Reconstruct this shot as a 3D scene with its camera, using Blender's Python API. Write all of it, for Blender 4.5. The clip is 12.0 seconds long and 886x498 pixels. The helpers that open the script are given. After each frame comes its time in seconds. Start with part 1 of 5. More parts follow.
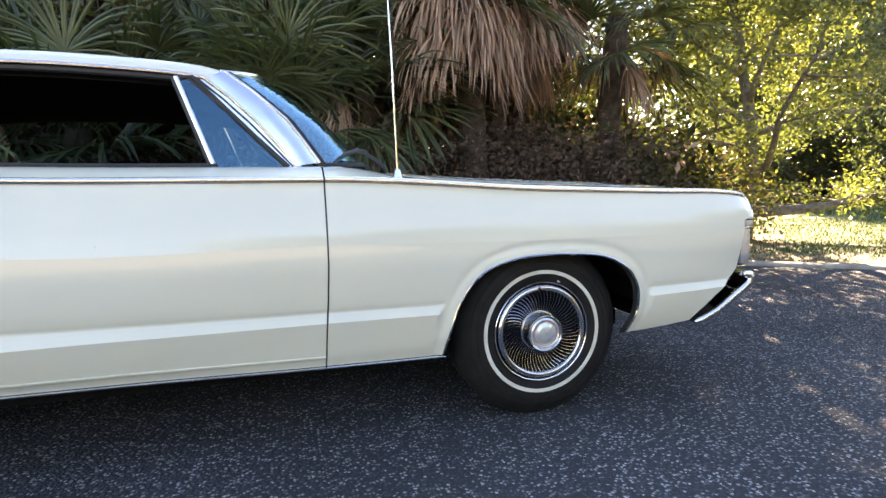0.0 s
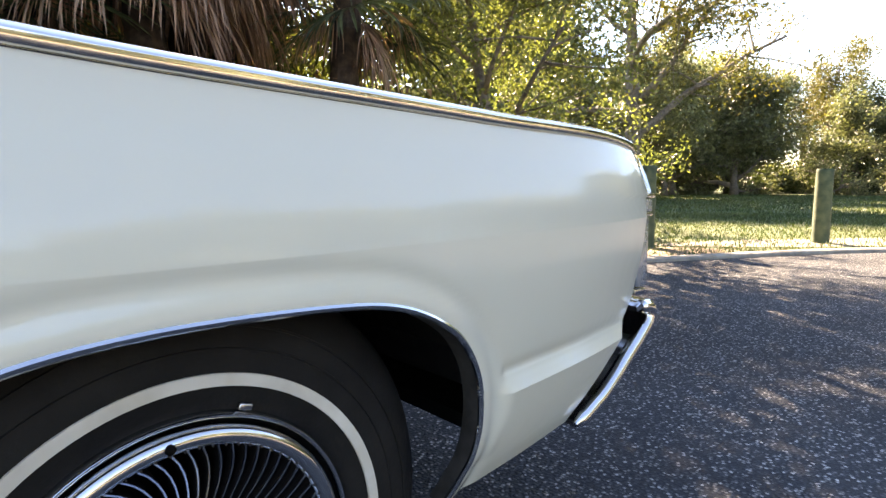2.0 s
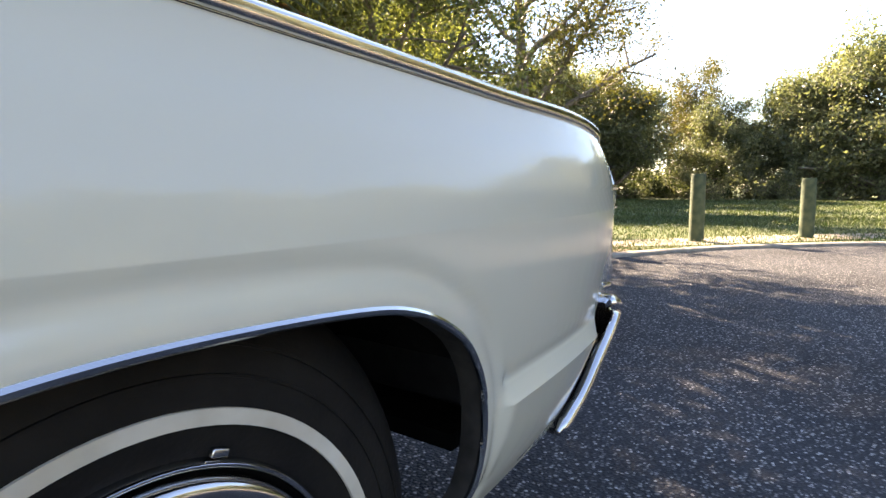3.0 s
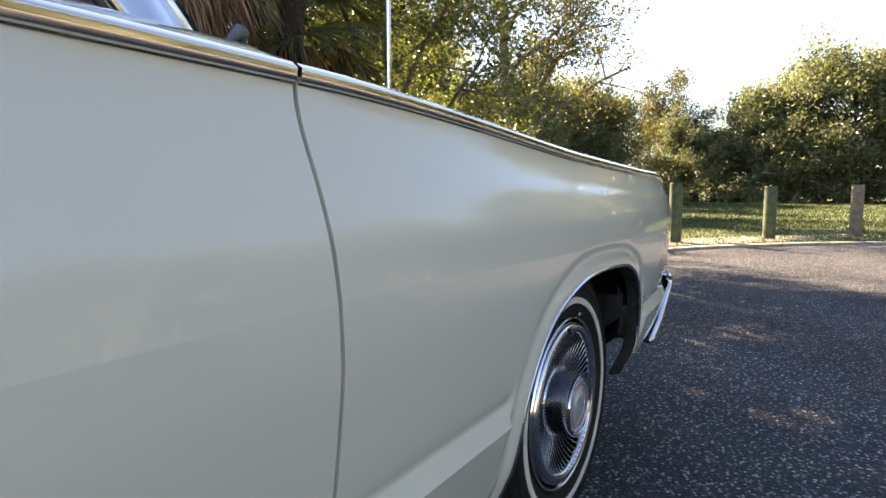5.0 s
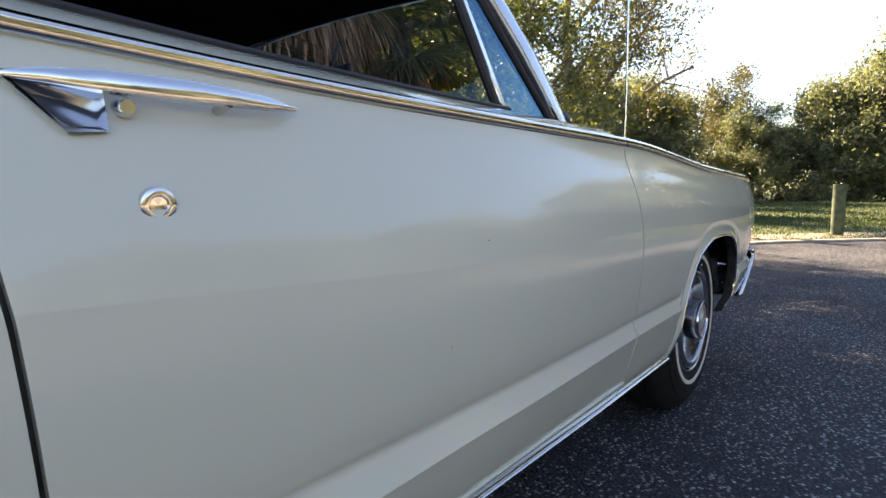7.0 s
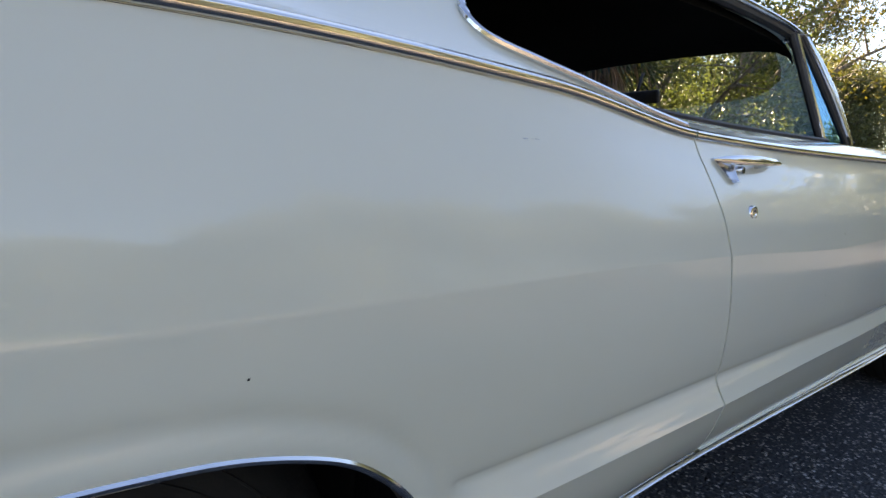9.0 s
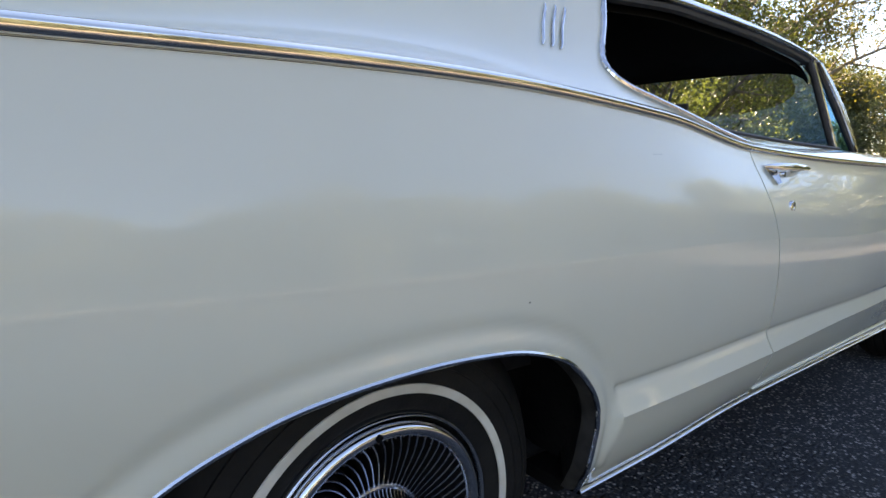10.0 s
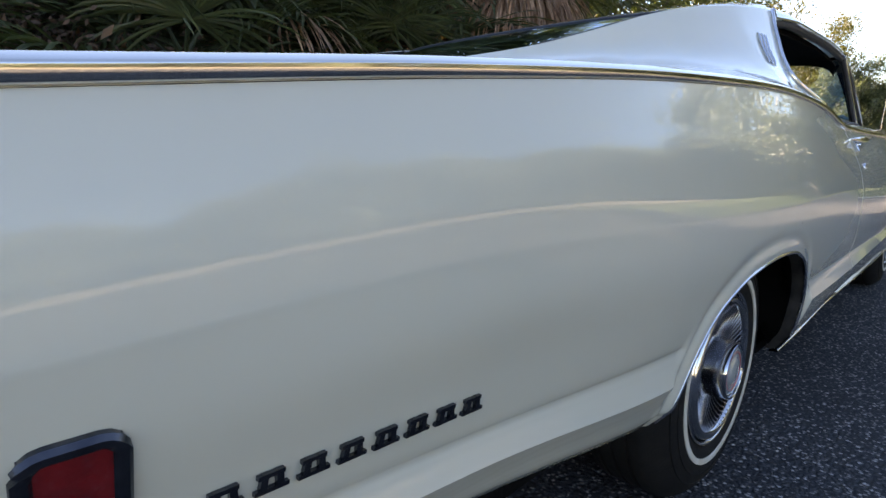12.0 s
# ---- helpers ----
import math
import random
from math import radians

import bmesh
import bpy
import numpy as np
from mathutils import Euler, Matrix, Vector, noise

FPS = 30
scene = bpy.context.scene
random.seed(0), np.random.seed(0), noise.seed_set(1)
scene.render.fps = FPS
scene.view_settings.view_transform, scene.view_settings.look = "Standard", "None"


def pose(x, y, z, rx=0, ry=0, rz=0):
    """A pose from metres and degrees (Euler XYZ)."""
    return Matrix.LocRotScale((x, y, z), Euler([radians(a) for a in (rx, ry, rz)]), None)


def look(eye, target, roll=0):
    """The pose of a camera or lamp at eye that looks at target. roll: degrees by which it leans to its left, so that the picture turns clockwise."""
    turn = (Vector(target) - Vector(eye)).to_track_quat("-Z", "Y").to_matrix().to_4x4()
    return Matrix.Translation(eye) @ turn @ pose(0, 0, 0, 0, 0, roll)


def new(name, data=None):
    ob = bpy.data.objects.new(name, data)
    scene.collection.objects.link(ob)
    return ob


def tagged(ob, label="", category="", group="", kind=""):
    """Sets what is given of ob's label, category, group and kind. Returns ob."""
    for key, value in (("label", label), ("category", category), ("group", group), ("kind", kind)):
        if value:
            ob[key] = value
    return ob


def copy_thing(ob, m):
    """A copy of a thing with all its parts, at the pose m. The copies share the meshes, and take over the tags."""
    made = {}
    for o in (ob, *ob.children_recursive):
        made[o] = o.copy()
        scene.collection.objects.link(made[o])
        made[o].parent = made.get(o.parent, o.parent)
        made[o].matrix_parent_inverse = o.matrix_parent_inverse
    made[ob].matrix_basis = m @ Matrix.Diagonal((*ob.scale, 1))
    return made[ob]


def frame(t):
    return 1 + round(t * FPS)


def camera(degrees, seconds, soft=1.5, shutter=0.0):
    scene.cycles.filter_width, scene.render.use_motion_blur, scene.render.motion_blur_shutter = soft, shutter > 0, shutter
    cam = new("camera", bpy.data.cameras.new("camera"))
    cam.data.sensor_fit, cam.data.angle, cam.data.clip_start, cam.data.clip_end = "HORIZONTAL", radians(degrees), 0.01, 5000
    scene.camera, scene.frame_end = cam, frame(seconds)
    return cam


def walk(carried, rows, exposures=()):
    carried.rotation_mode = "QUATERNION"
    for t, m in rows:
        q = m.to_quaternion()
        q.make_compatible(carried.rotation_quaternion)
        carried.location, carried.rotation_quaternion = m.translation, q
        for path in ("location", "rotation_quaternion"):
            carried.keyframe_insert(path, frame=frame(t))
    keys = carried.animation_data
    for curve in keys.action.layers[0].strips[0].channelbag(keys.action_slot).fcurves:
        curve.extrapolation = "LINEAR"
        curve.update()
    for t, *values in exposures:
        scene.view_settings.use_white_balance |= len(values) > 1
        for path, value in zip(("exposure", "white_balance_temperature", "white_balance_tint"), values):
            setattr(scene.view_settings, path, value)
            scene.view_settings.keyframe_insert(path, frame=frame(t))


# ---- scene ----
cam = camera(77.0, 12.0)

PATH = [
    (0, (-0.938, -1.901, 0.921), (-0.401, 0.011, 0.688), -0.9),
    (0.5, (-0.768, -1.508, 0.900), (-0.057, 0.347, 0.661), -0.6),
    (1, (-0.550, -1.108, 0.871), (0.374, 0.650, 0.629), -0.6),
    (1.5, (-0.367, -0.787, 0.843), (0.737, 0.863, 0.594), -0.2),
    (2, (-0.174, -0.561, 0.784), (1.168, 0.902, 0.549), -0.3),
    (2.5, (-0.086, -0.422, 0.747), (1.387, 0.911, 0.521), -0.3),
    (3, (-0.177, -0.383, 0.754), (1.419, 0.802, 0.538), -0.3),
    (3.2, (-0.267, -0.378, 0.758), (1.356, 0.772, 0.549), -0.6),
    (4.8, (-1.096, -0.419, 0.827), (0.561, 0.684, 0.634), -1.1),
    (5, (-1.187, -0.419, 0.828), (0.468, 0.684, 0.621), -0.3),
    (5.5, (-1.440, -0.438, 0.824), (0.123, 0.792, 0.614), -0.1),
    (6, (-1.686, -0.477, 0.820), (-0.132, 0.764, 0.610), 0.0),
    (6.5, (-1.898, -0.519, 0.813), (-0.343, 0.722, 0.603), -0.1),
    (6.7, (-2.011, -0.523, 0.818), (-0.458, 0.720, 0.614), -0.4),
    (8.3, (-2.758, -0.486, 0.844), (-1.357, 0.914, 0.568), 1.3),
    (8.5, (-2.856, -0.490, 0.862), (-1.591, 1.032, 0.572), 1.4),
    (9, (-3.086, -0.528, 0.891), (-1.879, 1.038, 0.593), 1.6),
    (9.5, (-3.289, -0.617, 0.860), (-2.082, 0.952, 0.573), 1.3),
    (10, (-3.529, -0.603, 0.892), (-2.301, 0.950, 0.606), 1.3),
    (10.5, (-3.811, -0.566, 0.924), (-2.544, 0.954, 0.632), 1.5),
    (11, (-4.090, -0.522, 0.932), (-2.791, 0.971, 0.648), 1.3),
    (11.5, (-4.335, -0.435, 0.892), (-2.987, 1.006, 0.570), 1.2),
    (12, (-4.548, -0.378, 0.891), (-3.141, 0.989, 0.504), 1.0),
]
LIGHT = [(0.0, 3.92, 8900), (0.5, 3.9, 8800), (1.5, 3.73, 8700), (2.5, 3.4, 8400), (3.0, 3.25, 8400), (5.0, 2.95, 8500), (6.5, 2.88, 8300), (8.5, 2.85, 8200), (9.5, 3.01, 8400), (10.0, 3.04, 8350), (10.5, 2.89, 8250), (11.0, 2.99, 8250), (12.0, 2.95, 8050)]
walk(cam, [(t, look(e, g, r)) for t, e, g, r in PATH], [(t, s, k, 22) for t, s, k in LIGHT])

# ---- light ----
SUN_AZ, SUN_EL = 25.0, 30.0
world = bpy.data.worlds.new("world")
scene.world = world
world.use_nodes = True
wn = world.node_tree
wn.nodes.clear()
sky = wn.nodes.new("ShaderNodeTexSky")
sky.sky_type = "NISHITA"
sky.sun_disc = False
sky.sun_elevation, sky.sun_rotation = radians(SUN_EL), radians(SUN_AZ)
sky.air_density, sky.dust_density, sky.ozone_density = 1.0, 0.1, 3.0
bg = wn.nodes.new("ShaderNodeBackground")
bg.inputs["Strength"].default_value = 0.063
wo = wn.nodes.new("ShaderNodeOutputWorld")
wn.links.new(sky.outputs[0], bg.inputs["Color"])
wn.links.new(bg.outputs[0], wo.inputs["Surface"])
sun_data = bpy.data.lights.new("sun", "SUN")
sun_data.energy, sun_data.angle, sun_data.color = 5.0, radians(0.53), (1.0, 0.90, 0.74)
sun = new("sun", sun_data)
az, el = radians(SUN_AZ), radians(SUN_EL)
sun.matrix_world = look((20 * math.sin(az), 20 * math.cos(az), 20 * math.tan(el)), (0, 0, 0))


# ---- materials ----
def mat(name, c1, c2=None, rough=0.6, metal=0.0, scale=6.0, bump=0.0, bump_scale=60.0, coat=0.0, detail=6.0, spec=0.5,
        rand=0.0, lo=0.35, hi=0.65, translucent=0.0, rough_var=0.0, through_tint=(1.5, 1.45, 0.5)):
    """A procedural surface: two colours mixed by coarse and fine grain, relief, and a shift from piece to piece."""
    m = bpy.data.materials.new(name)
    m.use_nodes = True
    nt = m.node_tree
    n, l = nt.nodes, nt.links
    b = n["Principled BSDF"]
    c2 = c2 or c1
    co = n.new("ShaderNodeTexCoord")
    nz = n.new("ShaderNodeTexNoise")
    nz.inputs["Scale"].default_value, nz.inputs["Detail"].default_value = scale, detail
    l.new(co.outputs["Object"], nz.inputs["Vector"])
    rp = n.new("ShaderNodeValToRGB")
    rp.color_ramp.elements[0].position, rp.color_ramp.elements[1].position = lo, hi
    rp.color_ramp.elements[0].color, rp.color_ramp.elements[1].color = (*c1, 1), (*c2, 1)
    l.new(nz.outputs["Fac"], rp.inputs["Fac"])
    col = rp.outputs["Color"]
    if rand:
        oi = n.new("ShaderNodeNewGeometry")
        ob = n.new("ShaderNodeObjectInfo")
        ad = n.new("ShaderNodeMath")
        ad.operation = "ADD"
        l.new(oi.outputs["Random Per Island"], ad.inputs[0])
        l.new(ob.outputs["Random"], ad.inputs[1])
        fr = n.new("ShaderNodeMath")
        fr.operation = "FRACT"
        l.new(ad.outputs[0], fr.inputs[0])
        mr = n.new("ShaderNodeMapRange")
        mr.inputs["To Min"].default_value, mr.inputs["To Max"].default_value = 1 - rand, 1 + rand
        l.new(fr.outputs[0], mr.inputs["Value"])
        hs = n.new("ShaderNodeHueSaturation")
        l.new(mr.outputs["Result"], hs.inputs["Value"])
        l.new(col, hs.inputs["Color"])
        col = hs.outputs["Color"]
    l.new(col, b.inputs["Base Color"])
    b.inputs["Roughness"].default_value, b.inputs["Metallic"].default_value = rough, metal
    b.inputs["Coat Weight"].default_value, b.inputs["Coat Roughness"].default_value = coat, 0.02
    b.inputs["Specular IOR Level"].default_value = spec
    if rough_var:
        rr = n.new("ShaderNodeMapRange")
        rr.inputs["To Min"].default_value, rr.inputs["To Max"].default_value = rough, rough + rough_var
        l.new(nz.outputs["Fac"], rr.inputs["Value"])
        l.new(rr.outputs["Result"], b.inputs["Roughness"])
    if bump:
        bz = n.new("ShaderNodeTexNoise")
        bz.inputs["Scale"].default_value, bz.inputs["Detail"].default_value = bump_scale, 4
        l.new(co.outputs["Object"], bz.inputs["Vector"])
        bp = n.new("ShaderNodeBump")
        bp.inputs["Strength"].default_value, bp.inputs["Distance"].default_value = bump, 0.01
        l.new(bz.outputs["Fac"], bp.inputs["Height"])
        l.new(bp.outputs["Normal"], b.inputs["Normal"])
    if translucent:
        tr = n.new("ShaderNodeBsdfTranslucent")
        mul = n.new("ShaderNodeMixRGB")
        mul.blend_type, mul.inputs[0].default_value = "MULTIPLY", 1.0
        mul.inputs[2].default_value = (*through_tint, 1)
        l.new(col, mul.inputs[1])
        l.new(mul.outputs[0], tr.inputs["Color"])
        mx = n.new("ShaderNodeMixShader")
        mx.inputs[0].default_value = translucent
        l.new(b.outputs[0], mx.inputs[1])
        l.new(tr.outputs[0], mx.inputs[2])
        l.new(mx.outputs[0], n["Material Output"].inputs["Surface"])
    return m


def glass_mat(name, tint, rough=0.0, gloss=0.085, sky_tone=(0.7, 0.88, 1.0)):
    m = bpy.data.materials.new(name)
    m.use_nodes = True
    n, l = m.node_tree.nodes, m.node_tree.links
    n.remove(n["Principled BSDF"])
    t = n.new("ShaderNodeBsdfTransparent")
    t.inputs["Color"].default_value = (*tint, 1)
    g = n.new("ShaderNodeBsdfGlossy")
    g.inputs["Roughness"].default_value = rough
    # the gloss itself is coloured, so reflections come out sky blue
    g.inputs["Color"].default_value = (*sky_tone, 1)
    lw = n.new("ShaderNodeLayerWeight")
    lw.inputs["Blend"].default_value = 0.5
    pw = n.new("ShaderNodeMath")
    pw.operation = "POWER"
    pw.inputs[1].default_value = 4.0
    l.new(lw.outputs["Facing"], pw.inputs[0])
    f = n.new("ShaderNodeMath")
    f.operation = "MULTIPLY_ADD"
    f.inputs[1].default_value, f.inputs[2].default_value = 0.86, gloss
    l.new(pw.outputs[0], f.inputs[0])
    mx = n.new("ShaderNodeMixShader")
    l.new(f.outputs[0], mx.inputs[0])
    l.new(t.outputs[0], mx.inputs[1])
    l.new(g.outputs[0], mx.inputs[2])
    l.new(mx.outputs[0], n["Material Output"].inputs["Surface"])
    return m


def asphalt_mat():
    """Worn asphalt: dark binder, pale and dark aggregate of about a centimetre, stains."""
    m = bpy.data.materials.new("asphalt")
    m.use_nodes = True
    n, l = m.node_tree.nodes, m.node_tree.links
    b = n["Principled BSDF"]
    co = n.new("ShaderNodeTexCoord")
    wz = n.new("ShaderNodeTexNoise")
    wz.inputs["Scale"].default_value = 60
    l.new(co.outputs["Object"], wz.inputs["Vector"])
    ws = n.new("ShaderNodeVectorMath")
    ws.operation = "MULTIPLY_ADD"
    ws.inputs[1].default_value = (0.012, 0.012, 0.012)
    l.new(wz.outputs["Color"], ws.inputs[0])
    l.new(co.outputs["Object"], ws.inputs[2])
    v = n.new("ShaderNodeTexVoronoi")
    v.inputs["Scale"].default_value = 88
    l.new(ws.outputs[0], v.inputs["Vector"])
    sp = n.new("ShaderNodeSeparateColor")
    l.new(v.outputs["Color"], sp.inputs[0])
    rp = n.new("ShaderNodeValToRGB")
    e = rp.color_ramp.elements
    e[0].position, e[0].color = 0.0, (0.046, 0.050, 0.056, 1)
    e[1].position, e[1].color = 1.0, (0.50, 0.495, 0.485, 1)
    for p, c in ((0.45, (0.064, 0.068, 0.076, 1)), (0.64, (0.10, 0.103, 0.11, 1)), (0.78, (0.23, 0.228, 0.225, 1))):
        k = e.new(p)
        k.color = c
    l.new(sp.outputs[0], rp.inputs["Fac"])
    ed = n.new("ShaderNodeMapRange")
    ed.inputs["From Min"].default_value, ed.inputs["From Max"].default_value = 0.25, 0.62
    l.new(v.outputs["Distance"], ed.inputs["Value"])
    mx = n.new("ShaderNodeMixRGB")
    mx.inputs[2].default_value = (0.042, 0.045, 0.050, 1)
    l.new(ed.outputs["Result"], mx.inputs[0])
    l.new(rp.outputs["Color"], mx.inputs[1])
    big = n.new("ShaderNodeTexNoise")
    big.inputs["Scale"].default_value, big.inputs["Detail"].default_value = 0.9, 5
    l.new(co.outputs["Object"], big.inputs["Vector"])
    bm_ = n.new("ShaderNodeMapRange")
    bm_.inputs["From Min"].default_value, bm_.inputs["From Max"].default_value = 0.3, 0.7
    bm_.inputs["To Min"].default_value, bm_.inputs["To Max"].default_value = 0.64, 1.08
    l.new(big.outputs["Fac"], bm_.inputs["Value"])
    hs = n.new("ShaderNodeHueSaturation")
    l.new(bm_.outputs["Result"], hs.inputs["Value"])
    l.new(mx.outputs[0], hs.inputs["Color"])
    l.new(hs.outputs[0], b.inputs["Base Color"])
    b.inputs["Roughness"].default_value = 0.8
    b.inputs["Specular IOR Level"].default_value = 0.12
    bp = n.new("ShaderNodeBump")
    bp.inputs["Strength"].default_value, bp.inputs["Distance"].default_value, bp.invert = 1.0, 0.008, True
    l.new(v.outputs["Distance"], bp.inputs["Height"])
    l.new(bp.outputs["Normal"], b.inputs["Normal"])
    return m


def ground_mat():
    """Mown grass with dry patches, sand along the posts, leaf litter near the palms."""
    m = mat("lawn", (0.045, 0.074, 0.020), (0.098, 0.118, 0.036), rough=0.9, scale=0.6, bump=0.6, bump_scale=25)
    n, l = m.node_tree.nodes, m.node_tree.links
    b = n["Principled BSDF"]
    co = n["Texture Coordinate"]
    fine = n.new("ShaderNodeTexNoise")
    fine.inputs["Scale"].default_value, fine.inputs["Detail"].default_value = 30, 6
    l.new(co.outputs["Object"], fine.inputs["Vector"])
    hs = n.new("ShaderNodeHueSaturation")
    mr = n.new("ShaderNodeMapRange")
    mr.inputs["To Min"].default_value, mr.inputs["To Max"].default_value = 0.55, 1.45
    l.new(fine.outputs["Fac"], mr.inputs["Value"])
    l.new(mr.outputs["Result"], hs.inputs["Value"])
    l.new(n["Color Ramp"].outputs["Color"], hs.inputs["Color"])
    l.new(hs.outputs[0], b.inputs["Base Color"])
    return m


M_PAINT = mat("cream_paint", (0.608, 0.60, 0.492), (0.643, 0.635, 0.527), rough=0.24, spec=0.2, scale=1.2, coat=1.0, bump=0.012, bump_scale=3.0)
M_PAINT.node_tree.nodes["Principled BSDF"].inputs["Coat Roughness"].default_value = 0.004
M_PAINT.node_tree.nodes["Principled BSDF"].inputs["Coat IOR"].default_value = 1.5
pn, pl = M_PAINT.node_tree.nodes, M_PAINT.node_tree.links
wave = pn.new("ShaderNodeTexNoise")
wave.inputs["Scale"].default_value, wave.inputs["Detail"].default_value = 7.0, 2.0
pl.new(pn["Texture Coordinate"].outputs["Object"], wave.inputs["Vector"])
ripple = pn.new("ShaderNodeBump")
ripple.inputs["Strength"].default_value, ripple.inputs["Distance"].default_value = 0.08, 0.003
pl.new(wave.outputs["Fac"], ripple.inputs["Height"])
pl.new(ripple.outputs["Normal"], pn["Principled BSDF"].inputs["Coat Normal"])
M_COVER = mat("wheel_chrome", (0.60, 0.62, 0.65), (0.68, 0.69, 0.70), rough=0.07, metal=1.0, scale=30, rough_var=0.1)
M_HUB = mat("hub_metal", (0.50, 0.54, 0.60), (0.58, 0.62, 0.68), rough=0.09, metal=1.0, scale=20, rough_var=0.05)
M_FIN = mat("fin_metal", (0.50, 0.51, 0.54), (0.60, 0.60, 0.62), rough=0.2, metal=1.0, scale=30)
M_CHROME = mat("chrome", (0.78, 0.79, 0.80), (0.70, 0.71, 0.73), rough=0.05, metal=1.0, scale=14, bump=0.03, bump_scale=9, rough_var=0.08)
M_PILLAR = mat("pillar_trim", (0.52, 0.56, 0.62), (0.62, 0.65, 0.70), rough=0.13, metal=1.0, scale=10, bump=0.03, bump_scale=9, rough_var=0.06)
M_DULL = mat("aged_chrome", (0.50, 0.51, 0.53), (0.62, 0.62, 0.62), rough=0.18, metal=1.0, scale=40, bump=0.05, bump_scale=80, rough_var=0.1)
M_GOLDTRIM = mat("bright_trim", (0.74, 0.72, 0.66), (0.80, 0.78, 0.73), rough=0.07, metal=1.0, scale=8, bump=0.06, bump_scale=5, rough_var=0.08)
M_BLACK = mat("black_rubber", (0.012, 0.012, 0.013), (0.022, 0.022, 0.024), rough=0.55, scale=30, bump=0.1, bump_scale=120)
# near-black for housings, inner sides, underside, wheel gaps and fin webs
M_WELL = mat("near_black", (0.003, 0.003, 0.003), (0.006, 0.0055, 0.005), rough=0.9, spec=0.1, scale=9, bump=0.4, bump_scale=40)
M_FLANGE = mat("dusty_flange", (0.014, 0.013, 0.012), (0.035, 0.033, 0.03), rough=0.7, spec=0.2, scale=20, bump=0.15, bump_scale=60)
M_TYRE = mat("tyre_rubber", (0.009, 0.0085, 0.008), (0.015, 0.014, 0.0125), rough=0.7, spec=0.2, scale=18, bump=0.12, bump_scale=160)
M_WHITEWALL = mat("whitewall_rubber", (0.66, 0.63, 0.55), (0.56, 0.52, 0.43), rough=0.6, scale=22, bump=0.05, bump_scale=90)
M_VINYL = mat("black_vinyl", (0.010, 0.010, 0.011), (0.018, 0.018, 0.019), rough=0.45, scale=50, bump=0.15, bump_scale=200)
M_RED = mat("red_lens", (0.13, 0.006, 0.006), (0.18, 0.008, 0.008), rough=0.12, scale=60, coat=1.0, bump=0.2, bump_scale=150)
M_REDPAINT = mat("red_enamel", (0.28, 0.02, 0.03), (0.34, 0.03, 0.04), rough=0.3, scale=40)
M_MEDAL = mat("frosted_medallion", (0.55, 0.60, 0.60), (0.66, 0.70, 0.68), rough=0.22, metal=0.6, scale=60)
M_DARKMETAL = mat("dark_badge", (0.05, 0.055, 0.07), (0.09, 0.095, 0.11), rough=0.25, metal=0.9, scale=60)
M_LENS = mat("lamp_lens", (0.44, 0.47, 0.50), (0.58, 0.60, 0.62), rough=0.12, metal=0.7, scale=70, bump=0.2, bump_scale=100)
# blue gloss: the sky's reflection put into the vent and windscreen colour
M_GLASS = glass_mat("tinted_glass", (0.55, 0.68, 0.74), gloss=0.13, sky_tone=(0.26, 0.68, 1.0))
M_SCREEN = glass_mat("windscreen_glass", (0.80, 0.86, 0.84), gloss=0.2, sky_tone=(0.35, 0.74, 1.0))
M_DARKGLASS = glass_mat("dark_glass", (0.22, 0.27, 0.27), gloss=0.07)
M_ASPHALT = asphalt_mat()
M_LAWN = ground_mat()
M_CONCRETE = mat("concrete_kerb", (0.22, 0.20, 0.165), (0.36, 0.33, 0.27), rough=0.9, scale=8, bump=0.4, bump_scale=70)
M_POST = mat("treated_timber", (0.032, 0.055, 0.03), (0.085, 0.105, 0.055), rough=0.85, scale=9, bump=0.5, bump_scale=40)
M_POST2 = mat("weathered_timber", (0.14, 0.11, 0.08), (0.24, 0.19, 0.14), rough=0.85, scale=9, bump=0.5, bump_scale=40)
M_BARK = mat("bark", (0.09, 0.075, 0.06), (0.20, 0.17, 0.14), rough=0.9, scale=14, bump=0.8, bump_scale=35)
M_PALMBARK = mat("palm_boots", (0.03, 0.019, 0.012), (0.075, 0.05, 0.033), rough=0.9, scale=14, bump=0.8, bump_scale=30)
M_FROND = mat("palm_frond", (0.047, 0.066, 0.029), (0.096, 0.116, 0.052), rough=0.36, scale=3, rand=0.35, translucent=0.25)
M_DEAD = mat("dead_frond", (0.25, 0.145, 0.10), (0.46, 0.31, 0.225), rough=0.7, scale=4, rand=0.4, translucent=0.15)
M_LEAF = mat("oak_leaf", (0.07, 0.088, 0.032), (0.15, 0.165, 0.062), rough=0.42, scale=0.8, rand=0.5, translucent=0.46, through_tint=(1.3, 1.36, 0.68))
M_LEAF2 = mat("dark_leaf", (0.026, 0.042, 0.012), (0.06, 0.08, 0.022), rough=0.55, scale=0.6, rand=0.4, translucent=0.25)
M_LEAF3 = mat("olive_leaf", (0.06, 0.065, 0.022), (0.12, 0.112, 0.042), rough=0.6, scale=0.6, rand=0.4, translucent=0.3)
# greens made paler and greyer: distance haze put into the leaf colour
M_LEAF4 = mat("hazy_far_leaf", (0.105, 0.122, 0.062), (0.19, 0.205, 0.115), rough=0.5, scale=0.6, rand=0.45, translucent=0.42, through_tint=(1.2, 1.25, 0.75))
# lifted above leaf colour: the sunlit brightness of these trees is put in here
M_LEAF5 = mat("sunlit_leaf", (0.128, 0.148, 0.10), (0.225, 0.25, 0.185), rough=0.6, scale=0.6, rand=0.4, translucent=0.25, through_tint=(1.2, 1.2, 0.7))
